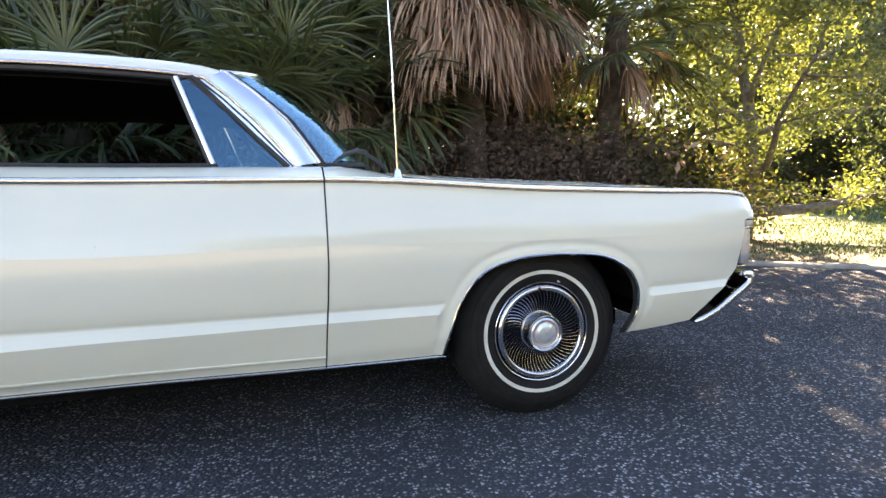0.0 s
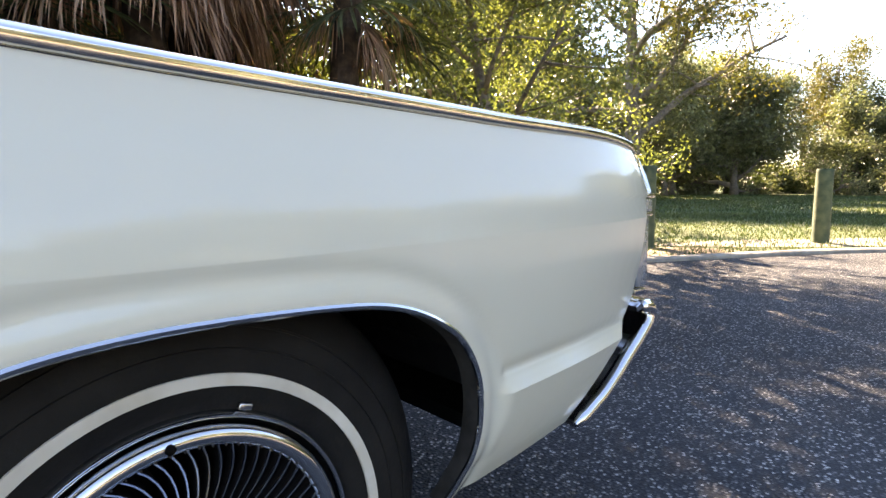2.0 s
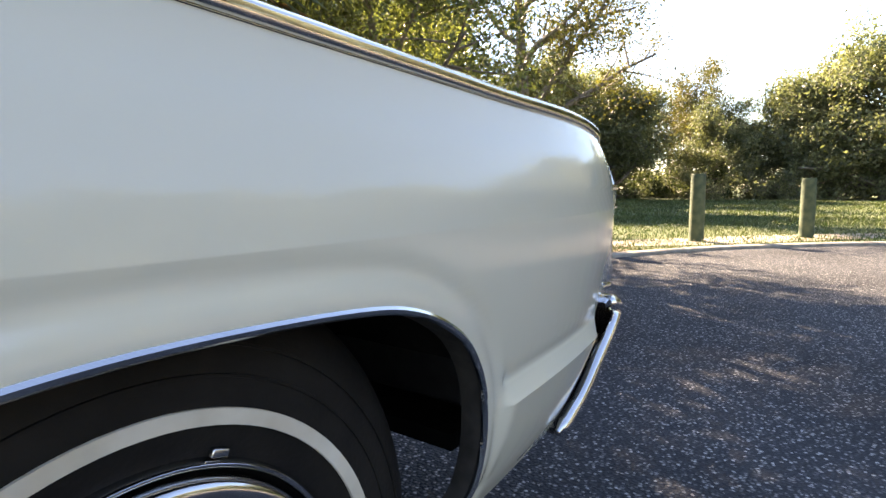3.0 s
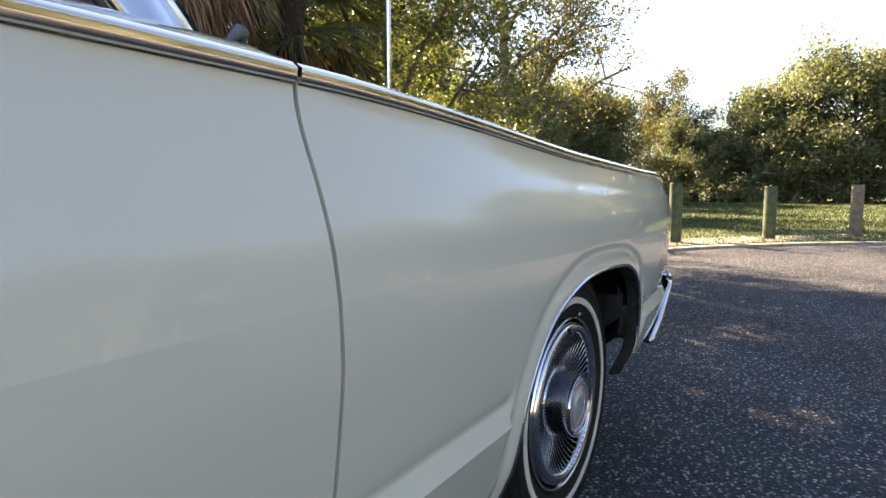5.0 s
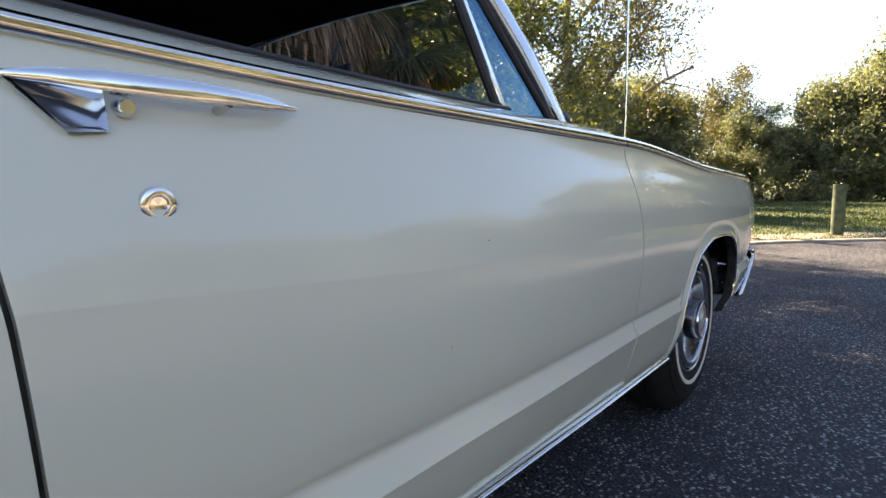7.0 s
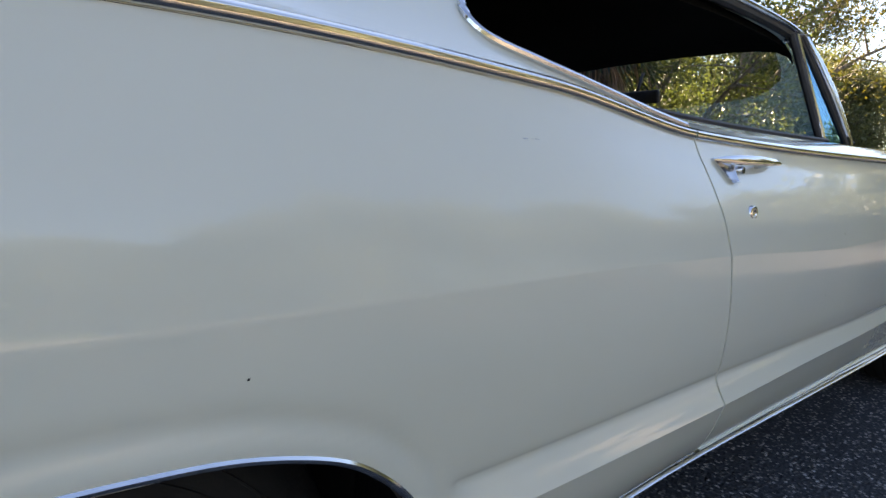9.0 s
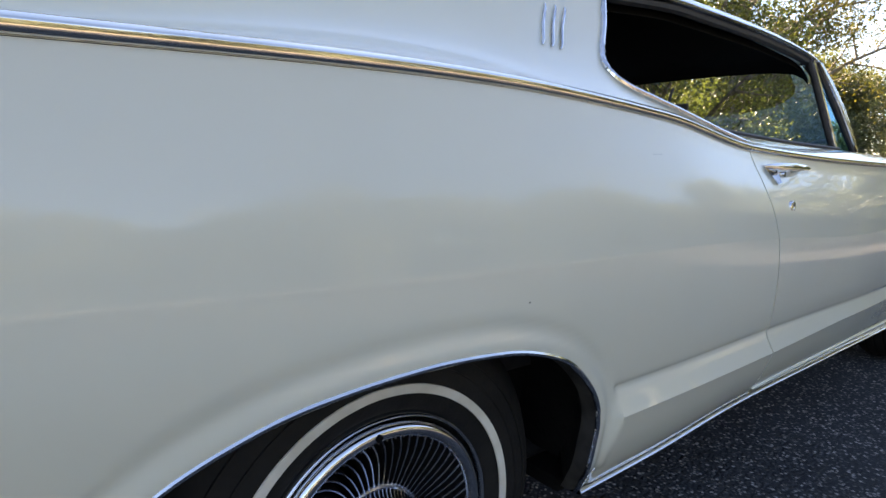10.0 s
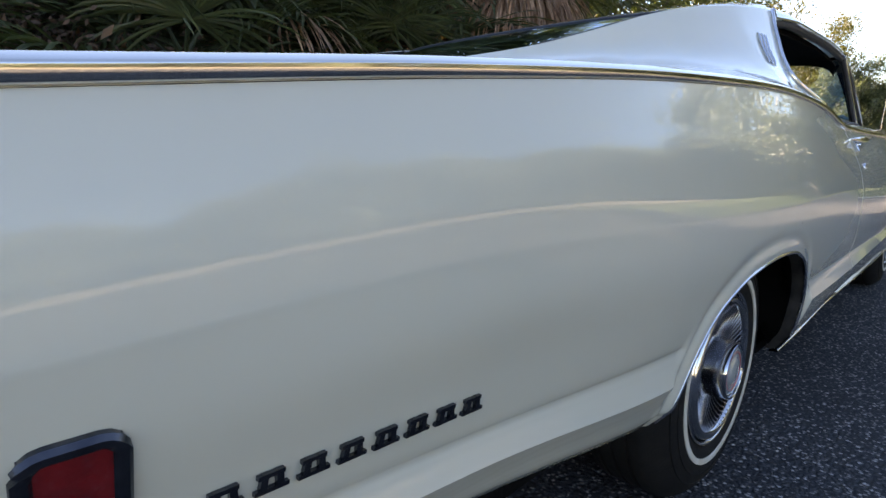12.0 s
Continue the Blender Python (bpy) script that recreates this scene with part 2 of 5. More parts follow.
M_GRASS = mat("grass_blades", (0.038, 0.072, 0.018), (0.085, 0.108, 0.034), rough=0.7, scale=0.5, rand=0.4, translucent=0.15)
# dead thatch darkened: the shade below the palms is put into its colour
M_SHADEWOOD = mat("shaded_thatch", (0.05, 0.03, 0.02), (0.13, 0.08, 0.052), rough=0.85, scale=3, rand=0.45)
M_LINING = mat("headliner_cloth", (0.005, 0.005, 0.005), (0.009, 0.009, 0.009), rough=0.9, spec=0.1, scale=60)
M_DRY = mat("dry_litter", (0.10, 0.068, 0.038), (0.24, 0.175, 0.10), rough=0.9, scale=2, rand=0.4)
M_SAND = mat("bare_sand", (0.20, 0.17, 0.12), (0.36, 0.31, 0.23), rough=0.95, scale=3, bump=0.5, bump_scale=30)


# ---- helpers for meshes ----
def mesh_of(name, verts, faces, material, smooth=True, sharp=None):
    me = bpy.data.meshes.new(name)
    me.from_pydata([tuple(v) for v in verts], [], [tuple(int(i) for i in f) for f in faces])
    if material:
        me.materials.append(material)
    if smooth:
        me.polygons.foreach_set("use_smooth", [True] * len(me.polygons))
        if sharp:
            me.set_sharp_from_angle(angle=radians(sharp))
    me.update()
    return me


def quads_mesh(name, quads, material, smooth=False):
    """A mesh of loose four-cornered pieces, from an array of n x 4 x 3."""
    q = np.asarray(quads, dtype=np.float32)
    n = len(q)
    me = bpy.data.meshes.new(name)
    me.vertices.add(n * 4)
    me.vertices.foreach_set("co", q.reshape(-1))
    me.loops.add(n * 4)
    me.loops.foreach_set("vertex_index", np.arange(n * 4, dtype=np.int32))
    me.polygons.add(n)
    me.polygons.foreach_set("loop_start", np.arange(n, dtype=np.int32) * 4)
    me.polygons.foreach_set("loop_total", np.full(n, 4, dtype=np.int32))
    me.materials.append(material)
    me.update(calc_edges=True)
    return me


def thing(name, at, label, category, group="", kind=""):
    ob = new(name)
    ob.empty_display_size = 0.2
    ob.location = at
    tagged(ob, label, category, group, kind)
    return ob


def world_of(ob):
    m = ob.matrix_basis.copy()
    return world_of(ob.parent) @ m if ob.parent else m


def part(name, me, parent, label="", m=None):
    """A mesh under a thing or under a part; its vertices are in world places unless m is given (then local to the parent)."""
    ob = new(name, me)
    ob.parent = parent
    if m is None:
        p, base = parent, Matrix.Identity(4)
        chain = []
        while p:
            chain.append(p)
            p = p.parent
        for c in reversed(chain):
            base = base @ c.matrix_parent_inverse @ c.matrix_basis if c.parent else c.matrix_basis.copy()
        ob.matrix_parent_inverse = base.inverted()
    else:
        ob.matrix_basis = m
    if label:
        tagged(ob, label)
    return ob


def grid(rows, cols, off=0, close=False):
    f = []
    for i in range(rows - 1):
        for j in range(cols - (0 if close else 1)):
            a, b = off + i * cols + j, off + i * cols + (j + 1) % cols
            f.append((a, b, b + cols, a + cols))
    return f


def tube(points, radius, sides=8, cap=True):
    """Vertices and faces of a round bar along a line of points; radius may be a list."""
    P = [Vector(p) for p in points]
    n = len(P)
    rad = radius if isinstance(radius, (list, tuple)) else [radius] * n
    V, F = [], []
    up = Vector((0.13, 0.21, 0.97))
    for i in range(n):
        d = (P[min(i + 1, n - 1)] - P[max(i - 1, 0)]).normalized()
        a = d.cross(up)
        if a.length < 0.05:
            a = d.cross(Vector((1, 0, 0)))
        a.normalize()
        b = d.cross(a).normalized()
        for k in range(sides):
            w = 2 * math.pi * k / sides
            V.append(P[i] + rad[i] * (math.cos(w) * a + math.sin(w) * b))
    F = grid(n, sides, close=True)
    if cap:
        F += [tuple(range(sides))[::-1], tuple((n - 1) * sides + k for k in range(sides))]
    return V, F


def joined(*pieces):
    V, F = [], []
    for v, f in pieces:
        o = len(V)
        V += list(v)
        F += [tuple(i + o for i in g) for g in f]
    return V, F


def boxm(x0, x1, y0, y1, z0, z1, bevel=0.006):
    """A box with chamfered edges."""
    bm = bmesh.new()
    bmesh.ops.create_cube(bm, size=1.0)
    for v in bm.verts:
        v.co = Vector(((x0 + x1) / 2 + v.co.x * (x1 - x0), (y0 + y1) / 2 + v.co.y * (y1 - y0), (z0 + z1) / 2 + v.co.z * (z1 - z0)))
    if bevel:
        bmesh.ops.bevel(bm, geom=list(bm.edges), offset=bevel, segments=2, affect="EDGES", profile=0.6)
    bm.verts.index_update()
    V = [v.co.copy() for v in bm.verts]
    F = [tuple(v.index for v in f.verts) for f in bm.faces]
    bm.free()
    return V, F


def lathe(profile, n=64):
    """Turns a list of (radius, y) about the y axis."""
    V = [(r * math.cos(2 * math.pi * k / n), y, r * math.sin(2 * math.pi * k / n)) for r, y in profile for k in range(n)]
    return V, grid(len(profile), n, close=True)


def smooth_line(ctrl, per=8):
    """A Catmull-Rom line through control points of any dimension."""
    P = [np.array(p, dtype=float) for p in ctrl]
    P = [2 * P[0] - P[1]] + P + [2 * P[-1] - P[-2]]
    out = []
    for i in range(1, len(P) - 2):
        for k in range(per):
            t = k / per
            a, b, c, d = P[i - 1], P[i], P[i + 1], P[i + 2]
            out.append(0.5 * (2 * b + (c - a) * t + (2 * a - 5 * b + 4 * c - d) * t * t + (3 * b - a - 3 * c + d) * t ** 3))
    out.append(P[-2])
    return np.array(out)


def curve_of(ctrl):
    """A smooth function of x through (x, value) pairs, x falling or rising."""
    c = np.array(sorted(ctrl), dtype=float)
    xs, ys = c[:, 0], c[:, 1]
    h = np.diff(xs)
    d = np.diff(ys) / h
    t = np.empty(len(xs))
    t[0], t[-1] = d[0], d[-1]
    for i in range(1, len(xs) - 1):
        t[i] = 0 if d[i - 1] * d[i] <= 0 else (h[i - 1] + h[i]) / (h[i - 1] / d[i] + h[i] / d[i - 1])

    def f(x):
        x = np.clip(np.asarray(x, dtype=float), xs[0], xs[-1])
        i = np.clip(np.searchsorted(xs, x) - 1, 0, len(h) - 1)
        u = (x - xs[i]) / h[i]
        return ((1 + 2 * u) * (1 - u) ** 2 * ys[i] + u * (1 - u) ** 2 * h[i] * t[i]
                + u * u * (3 - 2 * u) * ys[i + 1] + u * u * (u - 1) * h[i] * t[i + 1])
    return f

# ---- ground ----
EDGE = smooth_line([(-60, 6.5), (-25, 4.2), (-12, 3.6), (-4, 3.45), (0.5, 3.4), (2.5, 3.3), (3.6, 3.0), (4.35, 2.5), (5.0, 2.06), (5.8, 1.67), (6.62, 1.25),
                    (7.4, .77), (8.17, .08), (8.85, -.62), (9.7, -2.0), (10.5, -4.5), (10.9, -9.0), (10.9, -19.0)], 6)


def flat_sheet(name, x0, x1, y0, y1, n, z, material):
    V = [(x0 + (x1 - x0) * i / n, y0 + (y1 - y0) * j / n, z) for i in range(n + 1) for j in range(n + 1)]
    return mesh_of(name, V, [tuple(reversed(f)) for f in grid(n + 1, n + 1)], material)


ground = new("ground", flat_sheet("ground", -400, 400, -400, 400, 8, -0.02, M_LAWN))
tagged(ground, "mown green lawn with dry yellowish patches, reaching the trees", "lawn", kind="structure")
road_v = [(x, y, 0.0) for x, y in EDGE] + [(x, -19.0, 0.0) for x, y in EDGE[:-1]]
ne = len(EDGE)
road_f = [(i, ne + i, min(ne + i + 1, len(road_v) - 1), i + 1) if i < ne - 2 else (i, ne + i, i + 1) for i in range(ne - 1)]
road = new("road", mesh_of("road", road_v, road_f, M_ASPHALT, smooth=False))
tagged(road, "worn dark grey asphalt with pale exposed aggregate", "asphalt", kind="structure")


def kerb_strip():
    """A low concrete edging along the asphalt."""
    V = []
    for i, p in enumerate(EDGE):
        d = EDGE[min(i + 1, ne - 1)] - EDGE[max(i - 1, 0)]
        nrm = np.array([-d[1], d[0]]) / np.hypot(*d)
        for w, z in ((-0.02, -0.02), (-0.015, 0.028), (0.0, 0.038), (0.11, 0.040), (0.13, 0.03), (0.14, -0.05)):
            V.append((*(p + nrm * w), z))
    return mesh_of("kerb", V, [tuple(reversed(f)) for f in grid(ne, 6)], M_CONCRETE, sharp=40)


kerb = new("kerb", kerb_strip())
tagged(kerb, "low pale concrete edging between asphalt and grass", "kerb", kind="structure")

# ---- the car ----
YC = 0.91            # middle of the car
X_GAP_F, X_GAP_R = -0.81, -2.092
car = thing("car", (-1.8, YC, 0.0), "cream white sixties two-door hardtop coupe with whitewall tyres, parked on asphalt", "car")

# side section: (height, y) nodes from the trim down to the sill, at stations along the car
STATIONS = {
    0.985: ([0.842, 0.827, 0.810, 0.784, 0.750, 0.713, 0.645, 0.575, 0.532, 0.510, 0.479, 0.423, 0.375, 0.340],
        [0.073, 0.063, 0.054, 0.042, 0.030, 0.022, 0.028, 0.040, 0.048, 0.052, 0.040, 0.058, 0.078, 0.088]),
    0.9: ([0.858, 0.840, 0.821, 0.790, 0.750, 0.712, 0.644, 0.573, 0.530, 0.508, 0.477, 0.426, 0.382, 0.350],
        [0.040, 0.031, 0.023, 0.012, 0.004, -0.001, 0.004, 0.016, 0.023, 0.027, 0.015, 0.035, 0.058, 0.068]),
    0.45: ([0.877, 0.854, 0.831, 0.797, 0.753, 0.710, 0.642, 0.568, 0.522, 0.500, 0.466, 0.407, 0.355, 0.318],
        [0.008, 0.002, -0.005, -0.018, -0.031, -0.036, -0.035, -0.029, -0.023, -0.015, -0.029, 0.000, 0.032, 0.048]),
    0: ([0.894, 0.867, 0.843, 0.807, 0.758, 0.710, 0.644, 0.561, 0.517, 0.495, 0.460, 0.396, 0.340, 0.300],
        [0.005, 0.000, -0.007, -0.022, -0.037, -0.045, -0.045, -0.038, -0.032, -0.025, -0.038, -0.006, 0.024, 0.040]),
    -0.815: ([0.939, 0.910, 0.879, 0.834, 0.778, 0.724, 0.653, 0.562, 0.516, 0.498, 0.463, 0.399, 0.343, 0.303],
        [0.003, 0.000, -0.009, -0.026, -0.043, -0.0515, -0.053, -0.046, -0.040, -0.033, -0.046, -0.012, 0.015, 0.032]),
    -1.45: ([0.942, 0.910, 0.878, 0.835, 0.779, 0.719, 0.644, 0.561, 0.521, 0.503, 0.463, 0.402, 0.349, 0.311],
        [0.008, 0.001, -0.012, -0.030, -0.048, -0.0608, -0.063, -0.058, -0.051, -0.044, -0.059, -0.022, 0.014, 0.038]),
    -2.08: ([0.957, 0.925, 0.895, 0.853, 0.802, 0.743, 0.662, 0.581, 0.526, 0.508, 0.453, 0.394, 0.343, 0.306],
        [0.021, 0.009, -0.006, -0.026, -0.046, -0.0597, -0.063, -0.059, -0.051, -0.044, -0.060, -0.021, 0.024, 0.054]),
    -2.5: ([1.005, 0.969, 0.933, 0.884, 0.823, 0.752, 0.667, 0.583, 0.523, 0.505, 0.450, 0.386, 0.330, 0.290],
        [0.017, 0.006, -0.009, -0.028, -0.046, -0.060, -0.062, -0.057, -0.049, -0.042, -0.057, -0.020, 0.024, 0.052]),
    -2.95: ([1.021, 0.985, 0.946, 0.893, 0.828, 0.752, 0.663, 0.572, 0.524, 0.506, 0.452, 0.386, 0.329, 0.288],
        [0.010, -0.000, -0.013, -0.030, -0.046, -0.057, -0.0595, -0.052, -0.045, -0.037, -0.051, -0.014, 0.025, 0.049]),
    -3.6: ([0.997, 0.962, 0.925, 0.883, 0.828, 0.763, 0.678, 0.595, 0.540, 0.522, 0.464, 0.426, 0.392, 0.368],
        [0.004, -0.005, -0.015, -0.028, -0.037, -0.0435, -0.0455, -0.035, -0.025, -0.017, -0.027, 0.004, 0.032, 0.051]),
    -4.1: ([0.961, 0.931, 0.899, 0.863, 0.821, 0.772, 0.701, 0.629, 0.564, 0.546, 0.506, 0.476, 0.449, 0.430],
        [0.015, 0.008, -0.001, -0.010, -0.016, -0.0185, -0.0165, 0.000, 0.012, 0.020, 0.010, 0.040, 0.064, 0.079]),
    -4.58: ([0.914, 0.887, 0.863, 0.830, 0.794, 0.753, 0.682, 0.626, 0.586, 0.568, 0.528, 0.502, 0.479, 0.462],
        [0.035, 0.027, 0.020, 0.012, 0.006, 0.002, 0.012, 0.026, 0.035, 0.043, 0.033, 0.059, 0.089, 0.099]),
}
SX = sorted(STATIONS)
NODE_Z = [curve_of([(x, STATIONS[x][0][k]) for x in SX]) for k in range(14)]
NODE_Y = [curve_of([(x, STATIONS[x][1][k]) for x in SX]) for k in range(14)]
trim_z = NODE_Z[0]


SECTIONS = {}


def section(x):
    """The side's outline at x, from trim to sill: arrays of z and y."""
    key = round(float(x) * 400)
    if key not in SECTIONS:
        SECTIONS[key] = section_at(key / 400)
    return SECTIONS[key]


def low_tuck(y):
    """Draws the panel under the ledge in only slightly."""
    return y[:11] + [y[10] + (v - y[10]) * k for v, k in zip(y[11:], (.42, .48, .60))]


def section_at(x):
    z = [float(f(x)) for f in NODE_Z]
    y = low_tuck([float(f(x)) for f in NODE_Y])
    y[10] -= .003
    up = smooth_line(list(zip(z[:6], y[:6])), 9)
    f = lambda t: (z[9] + (z[10] - z[9]) * t, y[9] + (y[10] - y[9]) * t ** 1.12)
    mid = smooth_line([(z[5], y[5]), (z[6], y[6]), (z[7], y[7]), (z[8], y[8]), (z[9], y[9] - .0015), f(.30), f(.65), (z[10], y[10])], 9)
    # tight rows either side of the crease keep its edge crisp along the door; towards the tail it fades
    k = .5 + .36 * min(1, max(0, (x + 3.0) / .6))
    up = np.vstack([up[:-1], up[-2] + (up[-1] - up[-2]) * k, up[-1]])
    mid = np.vstack([mid[0], mid[0] + (mid[1] - mid[0]) * (1 - k), mid[1:]])
    low = smooth_line(list(zip(z[10:], y[10:])), 9)
    return np.vstack([up, mid[1:], low[1:]])


ARCHES = [smooth_line([(-.41, .2), (-.413, .28), (-.400, .35), (-.386, .400), (-.352, .498), (-.280, .594), (-.170, .641), (-.046, .657), (.135, .651), (.238, .634), (.322, .592), (.366, .545), (.388, .49), (.391, .425), (.374, .36), (.356, .312), (.335, .24)], 8),
          smooth_line([(-3.60, .2), (-3.585, .29), (-3.56, .37), (-3.53, .44), (-3.488, .517), (-3.428, .573), (-3.325, .615), (-3.228, .632), (-3.115, .639), (-3.02, .636), (-2.935, .625), (-2.85, .597), (-2.795, .560), (-2.75, .510), (-2.732, .46), (-2.735, .40), (-2.735, .35), (-2.714, .285), (-2.705, .2)], 8)]


def arch_distance(x, z):
    """Distance to the nearest wheel opening's edge (below zero inside it), and the nearest place on it."""
    best = (9.0, None)
    for A in ARCHES:
        if x < A[:, 0].min() - 0.2 or x > A[:, 0].max() + 0.2:
            continue
        a, b = A[:-1], A[1:]
        ab = b - a
        t = np.clip(((np.array([x, z]) - a) * ab).sum(1) / (ab ** 2).sum(1), 0, 1)
        q = a + ab * t[:, None]
        d = np.hypot(q[:, 0] - x, q[:, 1] - z)
        k = int(d.argmin())
        up = (a[:, 1] > z) != (b[:, 1] > z)
        cross = a[:, 0] + (z - a[:, 1]) / np.where(ab[:, 1] == 0, 1e-9, ab[:, 1]) * ab[:, 0]
        inside = int((up & (cross > x)).sum()) % 2 == 1
        s = -d[k] if inside else d[k]
        if abs(s) < abs(best[0]):
            best = (s, q[k])
    return best


PLAIN = {}


def section_plain(x):
    """The side's outline at x as if it had no ledge."""
    key = round(float(x) * 400)
    if key not in PLAIN:
        q = key / 400
        z = [float(f(q)) for f in NODE_Z]
        y = low_tuck([float(f(q)) for f in NODE_Y])
        full = section(q)
        low = smooth_line([(z[k], y[k]) for k in (7, 11, 12, 13)], 8)
        PLAIN[key] = np.vstack([full[full[:, 0] > z[7] + .001], low])
    return PLAIN[key]


def side_y(x, z, sec=None):
    """The side's y at a place, with the soft flare round the wheel openings."""
    s = section(x)
    y = float(np.interp(-z, -s[:, 0], s[:, 1]))
    d, _ = arch_distance(x, z)
    if d < 0.10:
        w = min(max((0.066 - d) / 0.022, 0), 1)
        w = w * w * (3 - 2 * w)
        p = section_plain(x)
        y = y * (1 - w) + w * float(np.interp(-z, -p[:, 0], p[:, 1]))
        y += 0.0034 * math.exp(-((max(d, 0) - 0.036) / 0.012) ** 2) - 0.003 * math.exp(-((max(d, 0) - 0.006) / 0.016) ** 2)
    return y


def front_edge(z):
    return float(np.interp(z, [.30, .36, .46, .495, .52, .55, .752, .757, .79, .815, .835, .852], [.635, .69, .80, .842, .875, .898, .920, .982, .982, .979, .970, .952]))


def rear_edge(z):
    return float(np.interp(z, [.3, .5, .8, .95], [-4.46, -4.52, -4.55, -4.54]))


G = 0.0028            # half the width of a panel gap


def gap_r(z):
    """The door's rear edge, leaning forward towards the sill."""
    return float(np.interp(z, [.30, .45, .49, .73, .95, .97], [-2.040, -2.038, -2.048, -2.066, X_GAP_R, X_GAP_R]))


def gap_f(z):
    """The door's front edge, running back under the ledge."""
    return float(np.interp(z, [.30, .45, .52, .66], [-.828, -.822, -.816, X_GAP_F]))


def side_panel(name, xa, xb, step=0.0085):
    """A sheet of the car's side from xa back to xb, with the wheel openings cut out and its edges turned in."""
    n = max(2, int(abs(xb - xa) / step))
    rows = len(section(0))
    pts = np.zeros((n + 1, rows, 3))
    for i in range(n + 1):
        s = i / n
        for r in range(rows):
            x = xa + (xb - xa) * s
            pts[i, r] = (x, 0, 0)
    for i in range(n + 1):
        s = i / n
        sec0 = section(xa + (xb - xa) * s)
        for r in range(rows):
            x = xa + (xb - xa) * s
            z = sec0[r, 0]
            if name == "front_fender":
                x = gap_f(z) + G + (front_edge(z) - gap_f(z) - G) * (1 - s)
            if name == "quarter_panel":
                x = gap_r(z) - G + (rear_edge(z) - gap_r(z) + G) * s
            if name == "door":
                x = gap_f(z) - G + (gap_r(z) + G - gap_f(z) + G) * s
            pts[i, r, 0], pts[i, r, 2] = x, float(np.interp(r, range(rows), section(x)[:, 0])) if abs(x - (xa + (xb - xa) * s)) > 1e-6 else z
    gone, near_q = np.zeros((n + 1, rows), bool), np.zeros((n + 1, rows, 2))
    for i in range(n + 1):
        for r in range(rows):
            x, z = pts[i, r, 0], pts[i, r, 2]
            d, q = arch_distance(x, z)
            if q is not None and d < 0:
                gone[i, r] = True
                near_q[i, r] = q
    inner = gone.copy()
    for i in range(n + 1):
        for r in range(rows):
            if inner[i, r] and not inner[max(i - 1, 0):i + 2, max(r - 1, 0):r + 2].all():
                gone[i, r] = False
                pts[i, r, 0], pts[i, r, 2] = near_q[i, r]
            pts[i, r, 1] = side_y(pts[i, r, 0], pts[i, r, 2])
    V = pts.reshape(-1, 3).tolist()
    F = [f for f in grid(n + 1, rows) if not any(gone.flat[k] for k in f) and not all(inner.flat[k] for k in f)]
    lip = {}
    for col in (0, n):
        lip[col] = len(V)
        for r in range(rows):
            V.append([pts[col, r, 0], pts[col, r, 1] + 0.03, pts[col, r, 2]])
        for r in range(rows - 1):
            if not gone[col, r] and not gone[col, r + 1]:
                a, b = col * rows + r, col * rows + r + 1
                c, d = lip[col] + r + 1, lip[col] + r
                F.append((a, b, c, d) if col == n else (d, c, b, a))
    used = sorted({k for f in F for k in f})
    back = {k: i for i, k in enumerate(used)}
    return [V[k] for k in used], [tuple(back[k] for k in f) for f in F]


def mirrored(VF):
    V, F = VF
    return [(v[0], 2 * YC - v[1], v[2]) for v in V], [tuple(reversed(f)) for f in F]


def both(name, VF, material, label="", sharp=35, parent=None):
    """The part on the near side and its mirror image on the far side. Returns the near one."""
    a = part(name, mesh_of(name, *VF, material, sharp=sharp), parent or car, label)
    part(name, mesh_of(name, *mirrored(VF), material, sharp=sharp), parent or car, label)
    return a


fender = both("front_fender", side_panel("front_fender", 0.982, X_GAP_F + G), M_PAINT, sharp=24)
door = both("door", side_panel("door", X_GAP_F - G, X_GAP_R + G), M_PAINT, "cream door with chrome pull handle", sharp=24)
quarter = both("quarter_panel", side_panel("quarter_panel", X_GAP_R - G, -4.57), M_PAINT, sharp=24)


def ribbon_along(xs, prof):
    """A moulding along the trim line: prof gives (y, dz) about the trim's place."""
    V = []
    for x in xs:
        z, y = float(trim_z(x)), float(NODE_Y[0](x))
        for dy, dz in prof:
            V.append((x, y + dy, z + dz))
    return V, grid(len(xs), len(prof))


TRIM = [(.016, .0120), (.010, .0136), (.0015, .0132), (-.001, .0122), (-.0070, .0078), (-.0088, .0060), (-.0090, .0045), (-.0085, .0000), (-.0079, -.0042), (-.0062, -.0064), (-.001, -.0072), (-.0025, -.0080), (-.002, -.0088), (.004, -.0092), (.02, -.0092)]
belt_spans = {"front_fender": (0.952, X_GAP_F + G, fender), "door": (X_GAP_F - G, X_GAP_R + G, door), "quarter_panel": (X_GAP_R - G, -4.55, quarter)}
for nm, (a, b, owner) in belt_spans.items():
    xs = np.linspace(a, b, max(8, int(abs(a - b) / 0.03)))
    both("belt_moulding", ribbon_along(xs, TRIM), M_GOLDTRIM, "bright metal belt moulding", sharp=50)
# the moulding's turn down the fender's nose
nose = [(front_edge(z) + .001, side_y(front_edge(z), z) + .003, z) for z in (.76, .772, .785, .797, .809, .821, .833, .843)]
both("nose_moulding", tube(nose, 0.0065, 8), M_GOLDTRIM, "bright metal nose moulding")
# bright sill moulding, dipping under the doors
sx = np.linspace(-0.40, -2.70, 70)
sill_prof = [(.006, -.002), (-.004, -.003), (-.0065, -.006), (-.004, -.0105), (.02, -.013)]
SV = [(x, float(section(x)[-1, 1]) + dy, float(NODE_Z[13](x)) + dz) for x in sx for dy, dz in sill_prof]
